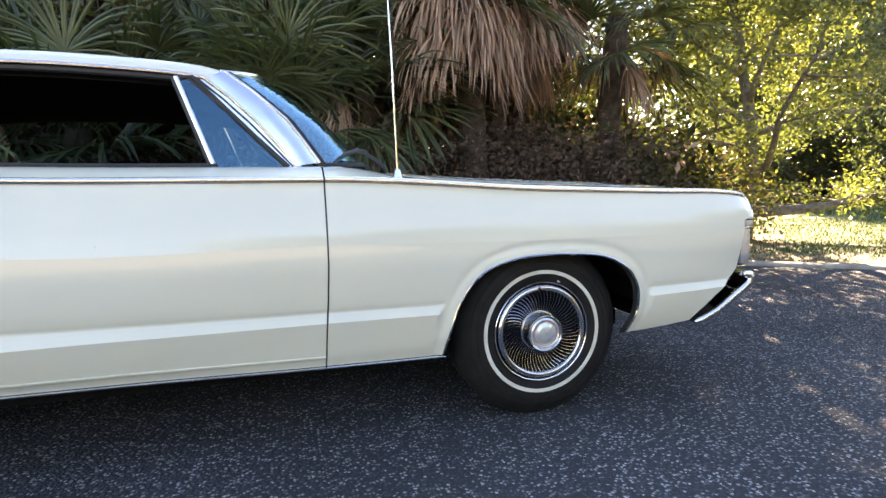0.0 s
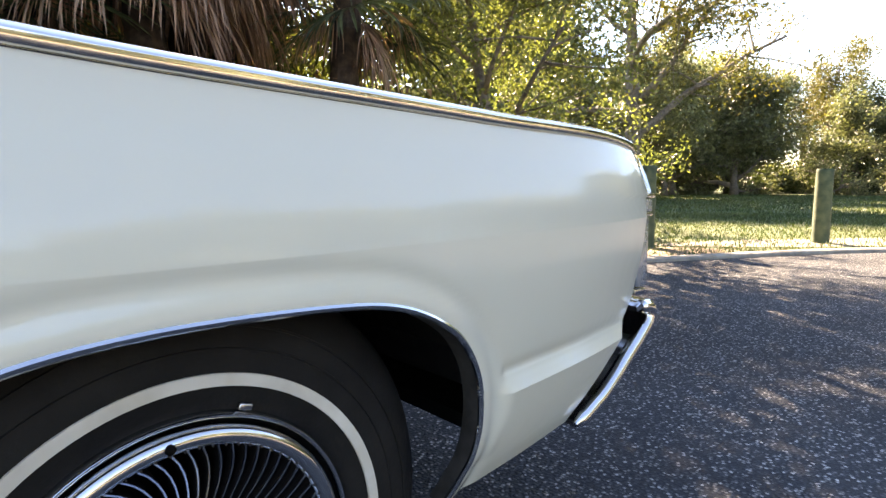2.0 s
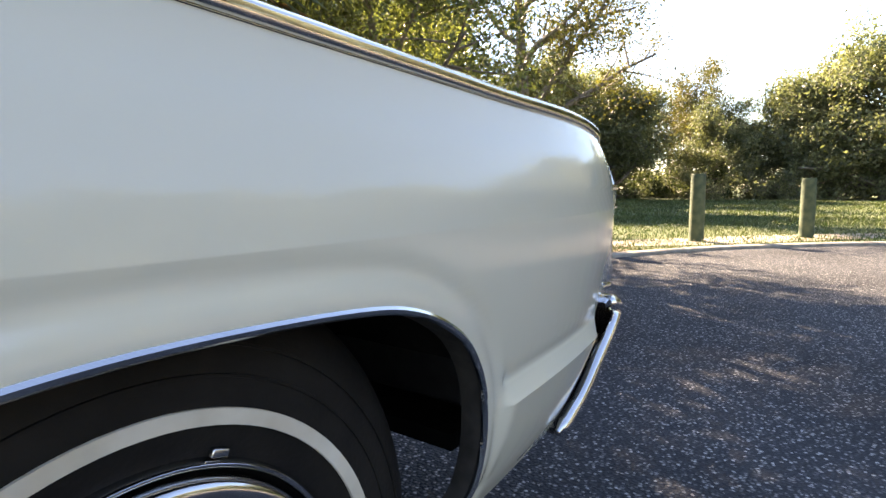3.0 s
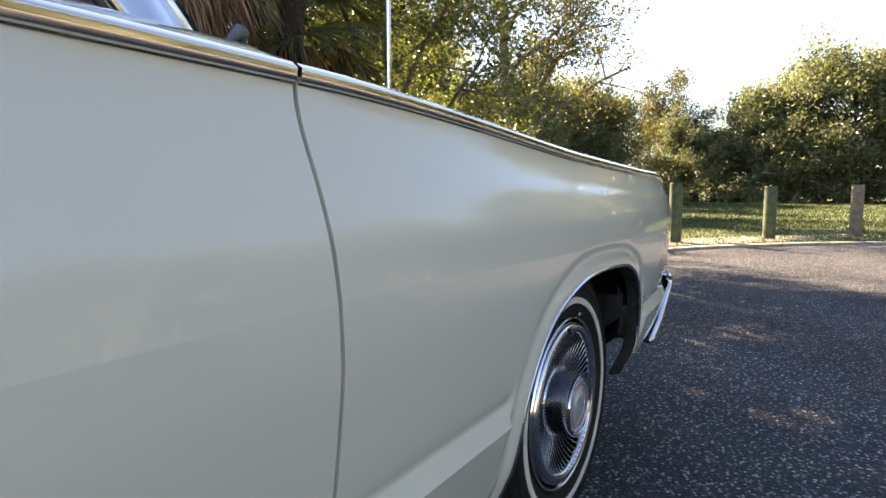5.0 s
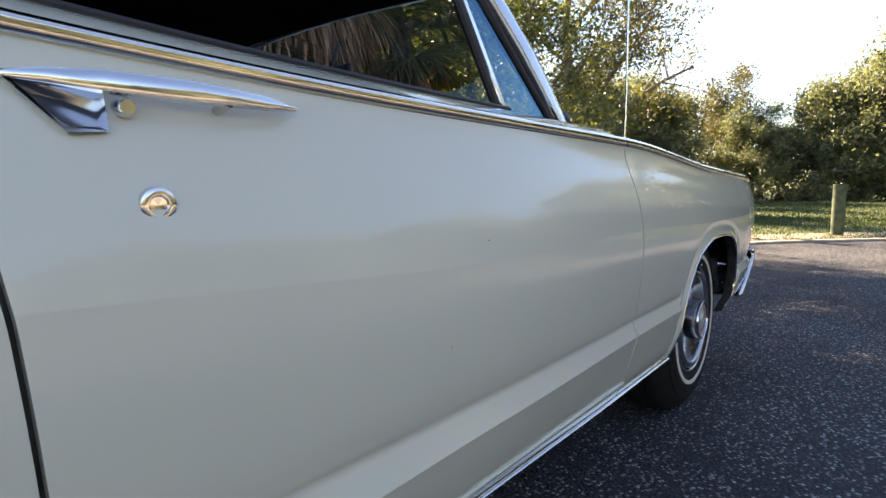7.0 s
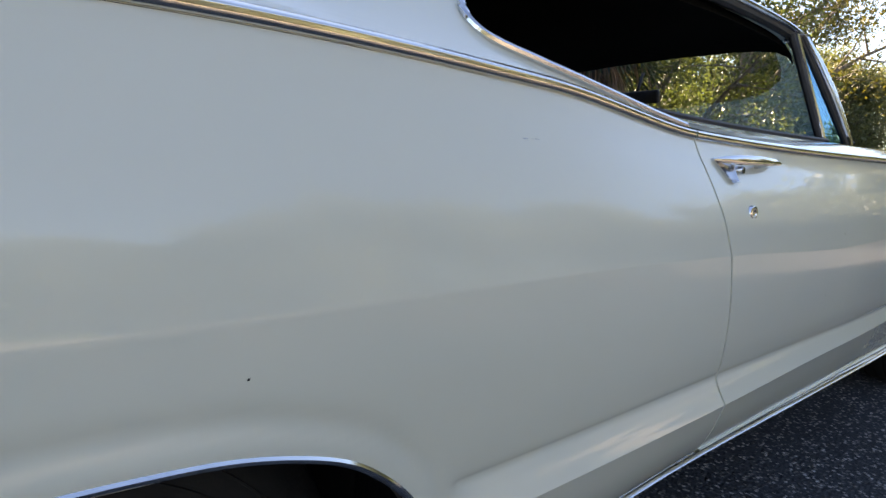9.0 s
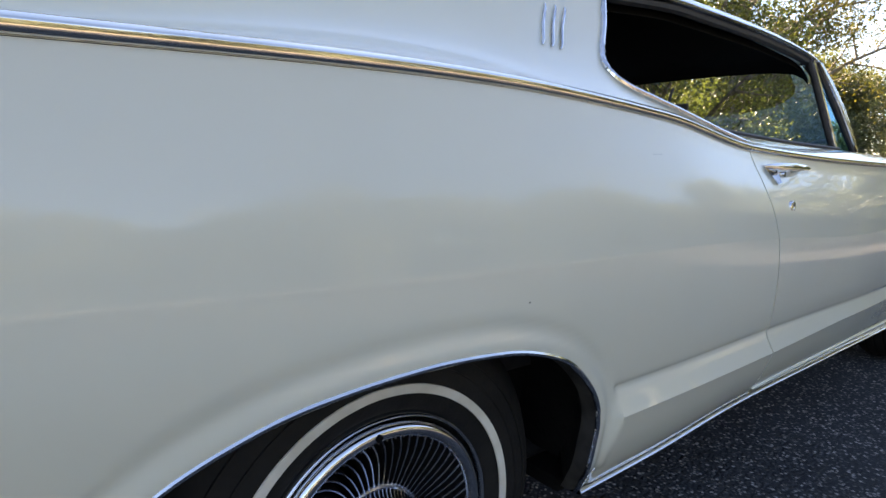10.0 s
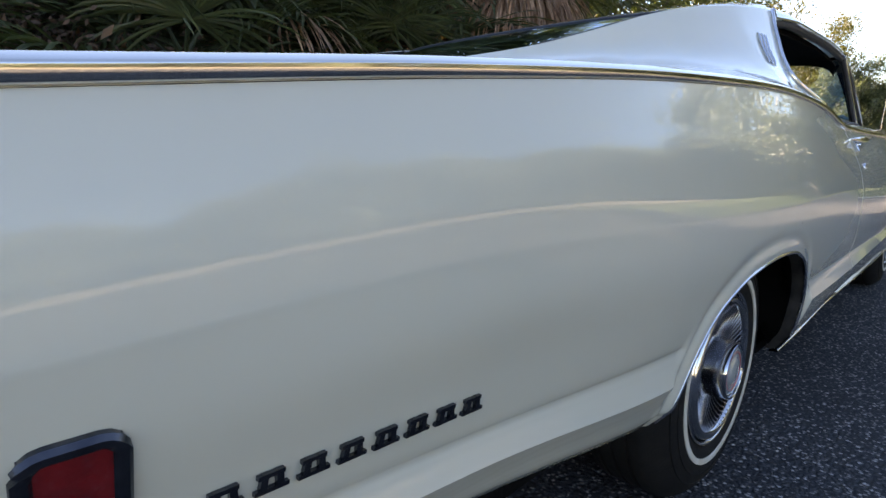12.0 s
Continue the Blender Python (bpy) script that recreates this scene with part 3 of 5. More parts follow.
both("sill_moulding", (SV, grid(len(sx), len(sill_prof))), M_COVER, "bright sill moulding", sharp=50)
# raised welt above the sill
wx = np.linspace(-0.83, -2.04, 50)
WV = [(x, side_y(x, float(NODE_Z[13](x)) + .033 + dz) + dy, float(NODE_Z[13](x)) + .033 + dz) for x in wx for dy, dz in ((.004, .008), (-.005, .005), (-.006, 0), (-.004, -.005), (.004, -.007))]
both("door_welt", (WV, grid(len(wx), 5)), M_PAINT, sharp=60)

for A in ARCHES:
    keep = [p for p in A if p[1] > float(NODE_Z[13](p[0])) - 0.002]
    edge = [(p[0], side_y(p[0], p[1]), p[1]) for p in keep]
    # dark return flange and wheel house
    cx = (edge[0][0] + edge[-1][0]) / 2
    FV = []
    for e in edge:
        s = 1.0
        FV += [(e[0], e[1] + .004, e[2]), (e[0] + (cx - e[0]) * .012, e[1] + .016, e[2] - .004), (e[0] + (cx - e[0]) * .012, e[1] + .034, e[2] - .004),
               (e[0] - (cx - e[0]) * .06, e[1] + .07, e[2] + .03), (e[0] - (cx - e[0]) * .06, e[1] + .42, e[2] + .03)]
    low = .52 if cx > -1 else .30
    HF = [f for f in grid(len(edge), 5) if f[0] % 5 < 2 or min(FV[k][2] for k in f) > low]
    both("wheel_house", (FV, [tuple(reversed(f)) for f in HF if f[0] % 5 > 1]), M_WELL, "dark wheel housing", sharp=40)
    both("wheel_flange", (FV, [tuple(reversed(f)) for f in HF if f[0] % 5 < 2]), M_FLANGE, "dusty grey return flange", sharp=40)
    both("wheel_lip", tube([(e[0], e[1] + .002, e[2] - .001) for e in edge if e[2] > 0.285], 0.0048, 8), M_COVER, "bright wheel opening lip")

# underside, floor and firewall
# near-black sheets added behind the side panels to close the view in
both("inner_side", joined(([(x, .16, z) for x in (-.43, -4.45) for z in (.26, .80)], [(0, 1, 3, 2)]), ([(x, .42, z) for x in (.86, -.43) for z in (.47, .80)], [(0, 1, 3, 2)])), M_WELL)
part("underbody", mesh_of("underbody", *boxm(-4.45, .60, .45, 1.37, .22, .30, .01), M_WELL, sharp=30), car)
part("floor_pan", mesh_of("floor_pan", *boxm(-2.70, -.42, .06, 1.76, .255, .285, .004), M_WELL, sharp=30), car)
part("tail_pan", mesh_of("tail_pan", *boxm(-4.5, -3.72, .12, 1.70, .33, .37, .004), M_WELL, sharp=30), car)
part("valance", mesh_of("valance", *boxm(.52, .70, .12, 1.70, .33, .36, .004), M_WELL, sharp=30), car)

# gap seals behind the door's edges
for gx in (X_GAP_F, X_GAP_R):
    s = section(gx)
    V = [((gap_r(z) if gx < -1.5 else gap_f(z)) + dx, y + .010, z) for z, y in s for dx in (-.012, .012)]
    both("door_seal", (V, grid(len(s), 2)), M_BLACK)

# ---- shoulders, hood, cowl, roof, sails, deck ----
ROOF = curve_of([(-1.08, 1.322), (-1.2, 1.350), (-1.4, 1.366), (-1.75, 1.376), (-2.1, 1.376), (-2.455, 1.348), (-2.6, 1.334), (-2.88, 1.296), (-3.05, 1.263), (-3.2, 1.225), (-3.3, 1.196), (-3.4, 1.167), (-3.5, 1.139), (-3.6, 1.112), (-3.7, 1.089), (-3.8, 1.068), (-3.9, 1.047), (-4.07, 1.006)])
SH_Y, SH_Z = 0.118, 0.048     # the shoulder's width and rise under the windows


def shoulder(xa, xb, inner_y, rise, n=40):
    V = []
    for x in np.linspace(xa, xb, n):
        z, y = float(trim_z(x)), float(NODE_Y[0](x))
        iy, rz = float(inner_y(x)), float(rise(x))
        for u in np.linspace(0, 1, 7):
            V.append((x, y + .012 + (iy - y - .012) * u, z + .012 + rz * (1 - (1 - u) ** 1.7)))
    return V, grid(n, 7)


both("door_top", shoulder(X_GAP_F - G, X_GAP_R + G, lambda x: SH_Y, lambda x: .036), M_PAINT, sharp=40, parent=None)
fin_y = curve_of([(.955, .30), (.3, .34), (-.5, .30), (-.812, .125)])
fin_r = curve_of([(.955, .008), (.6, .009), (0, .011), (-.40, .012), (-.55, .018), (-.64, .036), (-.74, .040), (-.812, .036)])
both("fender_top", shoulder(.955, X_GAP_F + G, fin_y, fin_r, 60), M_PAINT, sharp=40)


def hood_mesh():
    xs, us = np.linspace(.93, -.545, 36), np.linspace(0, 1, 41)
    V = []
    for x in xs:
        y0, z0 = float(fin_y(x)) + .006, float(trim_z(x)) + .012 + float(fin_r(x))
        rise = float(np.interp(x, [-.55, 0, .5, .93], [.018, .018, .014, .004]))
        for u in us:
            y = y0 + (2 * YC - 2 * y0) * u
            e = min(u, 1 - u) * 2
            V.append((x, y, z0 + rise * min(1, (e / .16)) ** 0.6 * (0.8 + .2 * e) + .016 * max(0, 1 - abs(e - 1) / .18)))
    return V, grid(36, 41)


part("hood", mesh_of("hood", *hood_mesh(), M_PAINT, sharp=40), car, "long cream hood")
# cowl between hood and windscreen
cv = []
for x in np.linspace(-.55, -.83, 6):
    for y in np.linspace(.13, 2 * YC - .13, 21):
        bow = .16 * (1 - ((y - YC) / .8) ** 2)
        cv.append((x + max(bow, 0) * .35, y, .985 + .02 * (1 - ((y - YC) / .8) ** 2)))
part("cowl", mesh_of("cowl", cv, grid(6, 21), M_PAINT), car)

SAIL_FRONT = [(0, -2.078), (.02, -2.19), (.04, -2.32), (.07, -2.455), (.09, -2.49), (.12, -2.54), (.18, -2.578), (.28, -2.588), (.41, -2.566), (.6, -2.525), (.91, -2.475), (1, -2.455)]
sail_x = curve_of(SAIL_FRONT)
SAIL_END = -4.07
SAIL_Y = curve_of([(-2.3, .205), (-2.455, .205), (-2.7, .212), (-2.95, .24), (-3.2, .275), (-3.45, .285), (-3.7, .285), (-3.9, .265), (-4.07, .23)])    # the sail's upper edge


def sail_point(s, v):
    """The sail panel: s runs back from the quarter window, v up from the moulding."""
    x = float(sail_x(v)) + s * (SAIL_END - float(sail_x(v)))
    zb, zt = float(trim_z(x)) + .012, float(ROOF(x)) - .035
    zt = max(zt, zb + .004)
    yb = float(NODE_Y[0](x)) + .012
    z = zb + (zt - zb) * v
    w = min(1, max(0, (-2.78 - x) / .6))      # towards the tail a shelf runs in from the moulding before the panel rises
    y = yb + (float(SAIL_Y(x)) - yb) * ((1 - w) * (.7 * v + .3 * (1 - (1 - v) ** 3)) + w * (.15 * v + .85 * (1 - (1 - v) ** 4)))
    return x, y, z


SV = [sail_point(s, v) for s in np.linspace(0, 1, 70) for v in np.linspace(0, 1, 26) ** 1.6]
sail = both("sail_panel", (SV, grid(70, 26)), M_PAINT, sharp=45)
fe = [Vector(sail_point(0, v)) + Vector((.004, -.003, .002)) for v in np.linspace(0.005, 1, 60)]
both("quarter_window_moulding", tube(fe, 0.0062, 8), M_COVER, "bright quarter window moulding")

EDGE_Y = curve_of([(-1.08, .235), (-1.2, .205), (-1.6, .195), (-2.455, .205), (-2.9, .20), (-3.5, .17), (-4.07, .14)])


def roof_rows(x, top):
    """From the drip edge over to the other one."""
    out = []
    e = float(sail_point((x + 2.455) / (SAIL_END + 2.455), 1)[1]) if x < -2.455 else float(EDGE_Y(x))
    for y0, dz in ((0, -.058 if x > -2.455 else -.035), (.006, -.045 if x > -2.455 else -.028), (.02, -.026 if x > -2.455 else -.016), (.055, -.006), (.12, .006), (.25, .014), (.42, .020), (YC - e, .024)):
        k = float(np.interp(x, [-4.1, -3.6, -2.9, -2.455], [0, .06, .7, 1]))
        sag = float(np.interp(x, [-4.1, -3.7, -3.5, -3.1, -2.8, -2.6, -2.5], [.05, .118, .112, .068, .028, .008, 0]))
        if y0 < .03:
            k = float(np.interp(x, [-3.1, -2.5], [0, 1]))
            sag = sag * .55 if y0 > .01 else 0
        out.append((e + y0, top - .035 + (dz + .035) * k - sag if x < -2.455 else top + dz))
    return out + [(2 * YC - y, z) for y, z in reversed(out[:-1])]


xs = np.linspace(-1.085, -2.80, 46)
RV = [(x, y, z) for x in xs for y, z in roof_rows(x, float(ROOF(x)))]
part("roof", mesh_of("roof", RV, grid(46, 15), M_PAINT, sharp=50), car, "cream fastback roof")
HV = [(x, y + (.03 if y < YC else -.03) * (abs(y - YC) > .5), z - .035) for x in xs for y, z in roof_rows(x, float(ROOF(x)))]
part("headliner", mesh_of("headliner", HV, [tuple(reversed(f)) for f in grid(46, 15)], M_LINING), car, "black headliner")
# the roof's rear rim, glass and deck
GN = 40
gx = np.linspace(-2.80, -4.06, GN)
GV = [(x, y, z) for x in gx for y, z in roof_rows(x, float(ROOF(x)))]
nglass = int(np.searchsorted(-gx, 3.70)) + 1
part("rear_glass", mesh_of("rear_glass", [GV[i * 15 + k] for i in range(nglass) for k in range(2, 13)], grid(nglass, 11), M_DARKGLASS), car, "sloping tinted rear window")
both("rear_pillar_rim", ([GV[i * 15 + k] for i in range(GN) for k in range(0, 3)], grid(GN, 3)), M_PAINT, sharp=60)
both("rear_glass_seal", tube([Vector(GV[i * 15 + 2]) + Vector((0, 0, -.003)) for i in range(nglass)], .004, 6), M_BLACK)
part("rear_glass_header", mesh_of("rear_glass_header", *tube([Vector(GV[k]) + Vector((0, 0, -.004)) for k in range(1, 14)], .009, 6), M_BLACK), car)
dx = np.linspace(gx[nglass - 1], -4.52, 30)
DV = []
for x in dx:
    if x > -4.06:
        r = roof_rows(x, float(ROOF(x)))
        yb, z0, zc = r[2][0], r[2][1], r[7][1]
    else:
        yb, z0 = float(NODE_Y[0](x)) + .012, float(trim_z(x)) + .011
        zc = z0
    mix = min(1, max(0, (x + 4.11) / .39))
    zc = z0 + (zc - z0) * mix
    for u in np.linspace(0.0, 1.0, 25):
        e = 1 - abs(2 * u - 1)
        DV.append((x, yb + (2 * YC - 2 * yb) * u, z0 + (zc - z0) * min(1, e * 2.5)))
part("deck_lid", mesh_of("deck_lid", DV, grid(30, 25), M_PAINT, sharp=50), car, "cream rear deck")
both("tail_panel", ([(rear_edge(z), y, z) for z in (.36, .6, .8, .94) for y in (.06, YC)], grid(4, 2)), M_PAINT)

# drip moulding and dark window channel along the roof's edge
chan, drip = [], []
for x in np.linspace(-1.10, -2.455, 40):
    r = roof_rows(x, float(ROOF(x)))
    drip.append((x, r[0][0] - .004, r[0][1] + .004))
    chan.append((x, r[0][0] + .008, r[0][1] - .010))
both("drip_moulding", tube(drip, .0075, 8), M_CHROME, "bright drip moulding")
both("window_channel", tube(chan, .013, 8), M_BLACK, "black rubber window channel")

# front pillar
pil = [(Vector((-.872, .148, .988)), Vector((-.800, .188, .992))), (Vector((-.925, .162, 1.066)), Vector((-.852, .200, 1.070))),
       (Vector((-.982, .178, 1.145)), Vector((-.910, .215, 1.150))), (Vector((-1.070, .197, 1.232)), Vector((-1.022, .237, 1.248))), (Vector((-1.160, .212, 1.296)), Vector((-1.115, .260, 1.318)))]
AV = []
p0, p1 = Vector((-.925, .143, .988)), Vector((-1.245, .203, 1.292))
rear = [p0.lerp(p1, k / 4) for k in range(5)]
for (a, b), q in zip(pil, rear):
    m = (a + b) / 2
    AV += [q + Vector((0, .012, 0)), q + Vector((.004, -.004, 0)), q.lerp(a, .55) + Vector((0, -.004, .002)), a + Vector((0.0, -.012, .006)), m + Vector((.012, -.016, .012)), b, b + Vector((-.02, .01, -.02))]
both("front_pillar", (AV, grid(5, 7)), M_PILLAR, "bright metal windscreen pillar cover", sharp=50)
both("pillar_moulding", tube([q.lerp(a, .62) + Vector((0, -.008, .003)) for (a, b), q in zip(pil, rear)], .0055, 8), M_CHROME, "bright pillar moulding")
both("screen_moulding", tube([b.lerp(a, .25) + Vector((.006, -.012, .010)) for a, b in pil], .006, 8), M_CHROME, "bright windscreen moulding")
both("screen_seal", tube([b + Vector((.008, -.004, .004)) for a, b in pil], .006, 8), M_BLACK, "black windscreen edge seal")
both("pillar_seal", tube([q.lerp(a, .10) + Vector((0, -.003, 0)) for (a, b), q in zip(pil, rear)], .0075, 8), M_BLACK, "black pillar weatherstrip")
both("pillar_channel", tube([q.lerp(a, .38) + Vector((0, -.005, .001)) for (a, b), q in zip(pil, rear)], .0035, 8), M_BLACK, "black pillar weatherstrip")

# windscreen
WV = []
for k, t in enumerate(np.linspace(0, 1, 9)):
    i = min(int(t * 4), 3)
    u = t * 4 - i
    b = pil[i][1].lerp(pil[i + 1][1], u)
    for y in np.linspace(b.y - .01, 2 * YC - b.y + .01, 25):
        c = (y - YC) / (YC - b.y)
        WV.append((b.x + .18 * (1 - abs(c) ** 8.0) * (1 - .3 * t), y, b.z + (.012 + .024 * t) * (1 - c * c)))
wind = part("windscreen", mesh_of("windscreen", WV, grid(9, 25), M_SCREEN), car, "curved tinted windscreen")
wind.visible_shadow = False
part("windscreen_seal", mesh_of("windscreen_seal", *tube([Vector(WV[k]) + Vector((.004, 0, .002)) for k in range(25)], .010, 8), M_BLACK), car)
part("windscreen_header", mesh_of("windscreen_header", *tube([Vector(WV[8 * 25 + k]) + Vector((-.004, 0, .002)) for k in range(25)], .012, 8), M_CHROME), car)

# vent window with bright frame
va, vb, vc = Vector((-1.153, .127, .988)), Vector((-.940, .142, .990)), Vector((-1.268, .196, 1.285))
vt = vc + Vector((.035, .001, .004))
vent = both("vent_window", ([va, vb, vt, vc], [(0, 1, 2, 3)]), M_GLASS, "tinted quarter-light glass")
both("vent_divider", tube([va + Vector((-.004, -.002, -.01)), vc + Vector((-.004, -.002, .006))], .0095, 8), M_CHROME, "bright vent divider bar")
# black bar added behind the chrome, standing for its shaded rear side
both("vent_shaded_back", tube([va + Vector((-.014, .004, -.01)), vc + Vector((-.014, .004, .006))], .0105, 8), M_BLACK, "black bar forming the vent divider's shaded back")
both("vent_frame", tube([vb + Vector((.012, 0, 0)), vt + Vector((.01, 0, .006)), vc], .008, 8), M_BLACK, "black vent frame")
both("vent_sill", tube([va + Vector((.02, -.004, -.002)), va.lerp(vb, .5) + Vector((0, -.004, -.002))], .0032, 8), M_CHROME)
# far side's closed door glass
far = [(-1.157, .128, 1.0), (-2.30, .14, 1.03), (-2.38, .19, 1.29), (-1.262, .19, 1.325)]
fg = part("door_glass", mesh_of("door_glass", [(x, 2 * YC - y, z) for x, y, z in far], [(0, 1, 2, 3)], M_DARKGLASS), car, "raised door glass")
fg.visible_shadow = False
# black felt along the window sill
both("window_felt", tube([(x, SH_Y + .004, float(trim_z(x)) + .053) for x in np.linspace(-1.15, -2.06, 24)], .007, 6), M_BLACK)

# sail panel louvre bars
for x0, x1, zt, zb in ((-2.682, -2.747, 1.211, 1.117), (-2.654, -2.724, 1.213, 1.115), (-2.627, -2.701, 1.213, 1.114)):
    def on_sail(x, z):
        """The sail's y at a place on it."""
        zb, zt_ = float(trim_z(x)) + .012, float(ROOF(x)) - .035
        v = min(max((z - zb) / (zt_ - zb), 0), 1)
        return sail_point((x - float(sail_x(v))) / (SAIL_END - float(sail_x(v))), v)[1]
    ya, yb = on_sail(x0, zt), on_sail(x1, zb)
    both("sail_ornament", tube([(x0, ya - .002, zt), (x0 * .9 + x1 * .1, ya * .9 + yb * .1 - .0035, zt * .9 + zb * .1), ((x0 + x1) / 2, (on_sail((x0 + x1) / 2, (zt + zb) / 2)) - .0035, (zt + zb) / 2), (x0 * .1 + x1 * .9, ya * .1 + yb * .9 - .0035, zt * .1 + zb * .9), (x1, yb - .002, zb)], [.002, .0032, .0033, .0032, .002], 8), M_COVER, "slim chrome ornament bar")

# door handle and lock
hy = lambda x, z: side_y(x, z)
plate = [(-2.050, 0.9160), (-1.978, 0.9168), (-1.982, 0.8752), (-2.012, 0.8720)]
inner = [(-2.040, 0.9120), (-1.985, 0.9128), (-1.988, 0.8800), (-2.011, 0.8776)]
hp = ([(x, hy(x, z) + .001, z) for x, z in plate] + [(x, hy(x, z) - .006, z) for x, z in plate] + [(x, hy(x, z) - .001, z) for x, z in inner],
      [(0, 4, 5, 1), (1, 5, 6, 2), (2, 6, 7, 3), (3, 7, 4, 0), (4, 8, 9, 5), (5, 9, 10, 6), (6, 10, 11, 7), (7, 11, 8, 4), (8, 11, 10, 9)])
handle = both("door_handle", hp, M_COVER, "chrome pull door handle on a plate", sharp=35)
BL = []
for x, out, half, dz in ((-2.049, .006, .003, .0), (-2.020, .016, .0065, .001), (-1.982, .024, .0095, .001), (-1.906, .030, .010, .001), (-1.831, .028, .007, .0), (-1.794, .022, .003, -.001)):
    y, z = hy(x, 0.9144), 0.9148 + dz
    for dy, dz2 in ((-out, -half * .2), (-out + .001, half * .6), (-out + .004, half), (-out + .011, half * .8), (-out + .012, -half * .5), (-out + .006, -half), (-out + .001, -half * .8)):
        BL.append((x, y + dy, z + dz2))
both("handle_grip", (BL, [tuple(reversed(f)) for f in grid(6, 7, close=True)] + [tuple(range(7)), tuple(reversed(range(35, 42)))]), M_CHROME, "chrome grip blade", sharp=40)
both("handle_stem", tube([(-1.874, hy(-1.874, 0.9056) - .020, 0.9112), (-1.877, hy(-1.874, 0.9056) + .002, 0.9032)], [.006, .005], 8), M_COVER)
bv, bf = lathe([(0, -.012), (.0065, -.012), (.0080, -.010), (.0080, .02)], 20)
both("handle_button", ([(-1.966 + v[0], hy(-1.966, 0.8960) - .003 + v[1], 0.8968 + v[2]) for v in bv], bf), M_COVER, "chrome push button", sharp=40)
lv, lf = lathe([(0, -.0012), (.0072, -.0014), (.0084, -.0030), (.0122, -.0034), (.0150, -.002), (.016, .004)], 24)
both("door_lock", ([(-1.956 + v[0], hy(-1.956, .815) + v[1], .815 + v[2]) for v in lv], lf), M_CHROME, "chrome lock cylinder")

# antenna, wipers
part("antenna", mesh_of("antenna", *joined(tube([(-.541, .105, .955), (-.546, .10, 1.10), (-.556, .098, 1.40), (-.565, .098, 1.62)], [.0048, .0042, .0032, .002], 8),
                                          tube([(-.541, .105, .945), (-.541, .105, .975)], [.019, .010], 14)), M_CHROME, sharp=50), car, "thin chrome whip antenna")
for ya in (0, .56):
    arm = tube([(-.485, ya + .70, .975), (-.50, ya + .66, 1.000), (-.555, ya + .50, 1.026), (-.62, ya + .36, 1.046)], [.014, .011, .008, .006], 8)
    blade = tube([(-.575, ya + .46, 1.030), (-.62, ya + .36, 1.050), (-.665, ya + .27, 1.052), (-.715, ya + .21, 1.034), (-.762, ya + .17, 1.004)], [.003, .009, .010, .009, .004], 8)
    hub_ = tube([(-.487, ya + .69, .955), (-.492, ya + .69, .990)], [.022, .018], 14)
    part("wiper", mesh_of("wiper", *joined(arm, blade, hub_), M_BLACK, sharp=50), car, "black windscreen wiper")

# front end: lamp bezel, nose, bumper
both("lamp_bezel", boxm(0.926, 0.983, .018, .16, 0.750, 0.760, .004), M_CHROME, "chrome lamp bezel")
both("lamp_divider", boxm(0.921, 0.974, .018, .15, 0.712, 0.720, .003), M_CHROME, "chrome lamp divider")
both("lamp_base", boxm(0.911, 0.958, .020, .15, 0.547, 0.557, .003), M_CHROME, "chrome lamp base")
both("upper_lens", boxm(0.926, 0.978, .022, .14, 0.721, 0.748, .004), M_LENS, "clear ribbed side lamp lens")
both("lamp_lens", boxm(0.921, 0.968, .022, .15, 0.559, 0.711, .008), M_LENS, "clear ribbed side lamp lens")
part("grille", mesh_of("grille", *joined(boxm(0.876, 0.926, .12, 1.70, 0.512, 0.812, .01), *[boxm(0.916, 0.946, .14, 1.68, z, z + .012, .003) for z in np.linspace(0.542, 0.782, 12)]), M_DULL, sharp=30), car, "horizontal bar grille")
front_c = smooth_line([(.905, .522), (.938, .531), (.975, .526), (.990, .506), (.974, .465), (.888, .403), (.800, .346), (.742, .326), (.692, .320)], 5)
tg = np.gradient(front_c, axis=0)
nm = np.stack([-tg[:, 1], tg[:, 0]], 1) / np.hypot(tg[:, 0], tg[:, 1])[:, None]
nm *= -1 if nm[len(nm) // 2, 0] > 0 else 1
taper = np.interp(np.arange(len(front_c)), [0, 5, 12, len(front_c) - 8, len(front_c) - 1], [.012, .022, .036, .034, .012])[:, None]
back_c = front_c + nm * taper
ring = np.vstack([front_c, back_c[::-1]])
nr, nf = len(ring), len(front_c)
ys = [.014, .017, .025, .038, .06, .15, .35, .6, YC, 1.22, 1.47, 1.67, 1.76, 1.782, 1.795, 1.803, 1.806]
BV = []
for k, y in enumerate(ys):
    inset = {0: .12, len(ys) - 1: .12}.get(k, 0.0)
    bow = max(0, .06 * (1 - abs((y - YC) / .92) ** 2.5))
    for i in range(nf):
        p = front_c[i] + (back_c[i] - front_c[i]) * inset
        BV.append((p[0] + bow, y, p[1]))
    for i in reversed(range(nf)):
        p = back_c[i] + (front_c[i] - back_c[i]) * inset
        BV.append((p[0] + bow, y, p[1]))
BF = [tuple(reversed(f)) for f in grid(len(ys), nr, close=True)]
for o in (0, (len(ys) - 1) * nr):
    for i in range(nf - 1):
        f = (o + i, o + i + 1, o + nr - 2 - i, o + nr - 1 - i)
        BF.append(f if o else tuple(reversed(f)))
part("front_bumper", mesh_of("front_bumper", BV, BF, M_CHROME, sharp=40), car, "chrome wraparound front bumper")
mid_c = front_c * .4 + back_c * .6
both("bumper_edge", tube([(p[0], .016, p[1]) for p in mid_c[3:]], [.009] + [.0155] * (nf - 6) + [.010, .006], 12), M_CHROME, "bright rolled bumper edge")
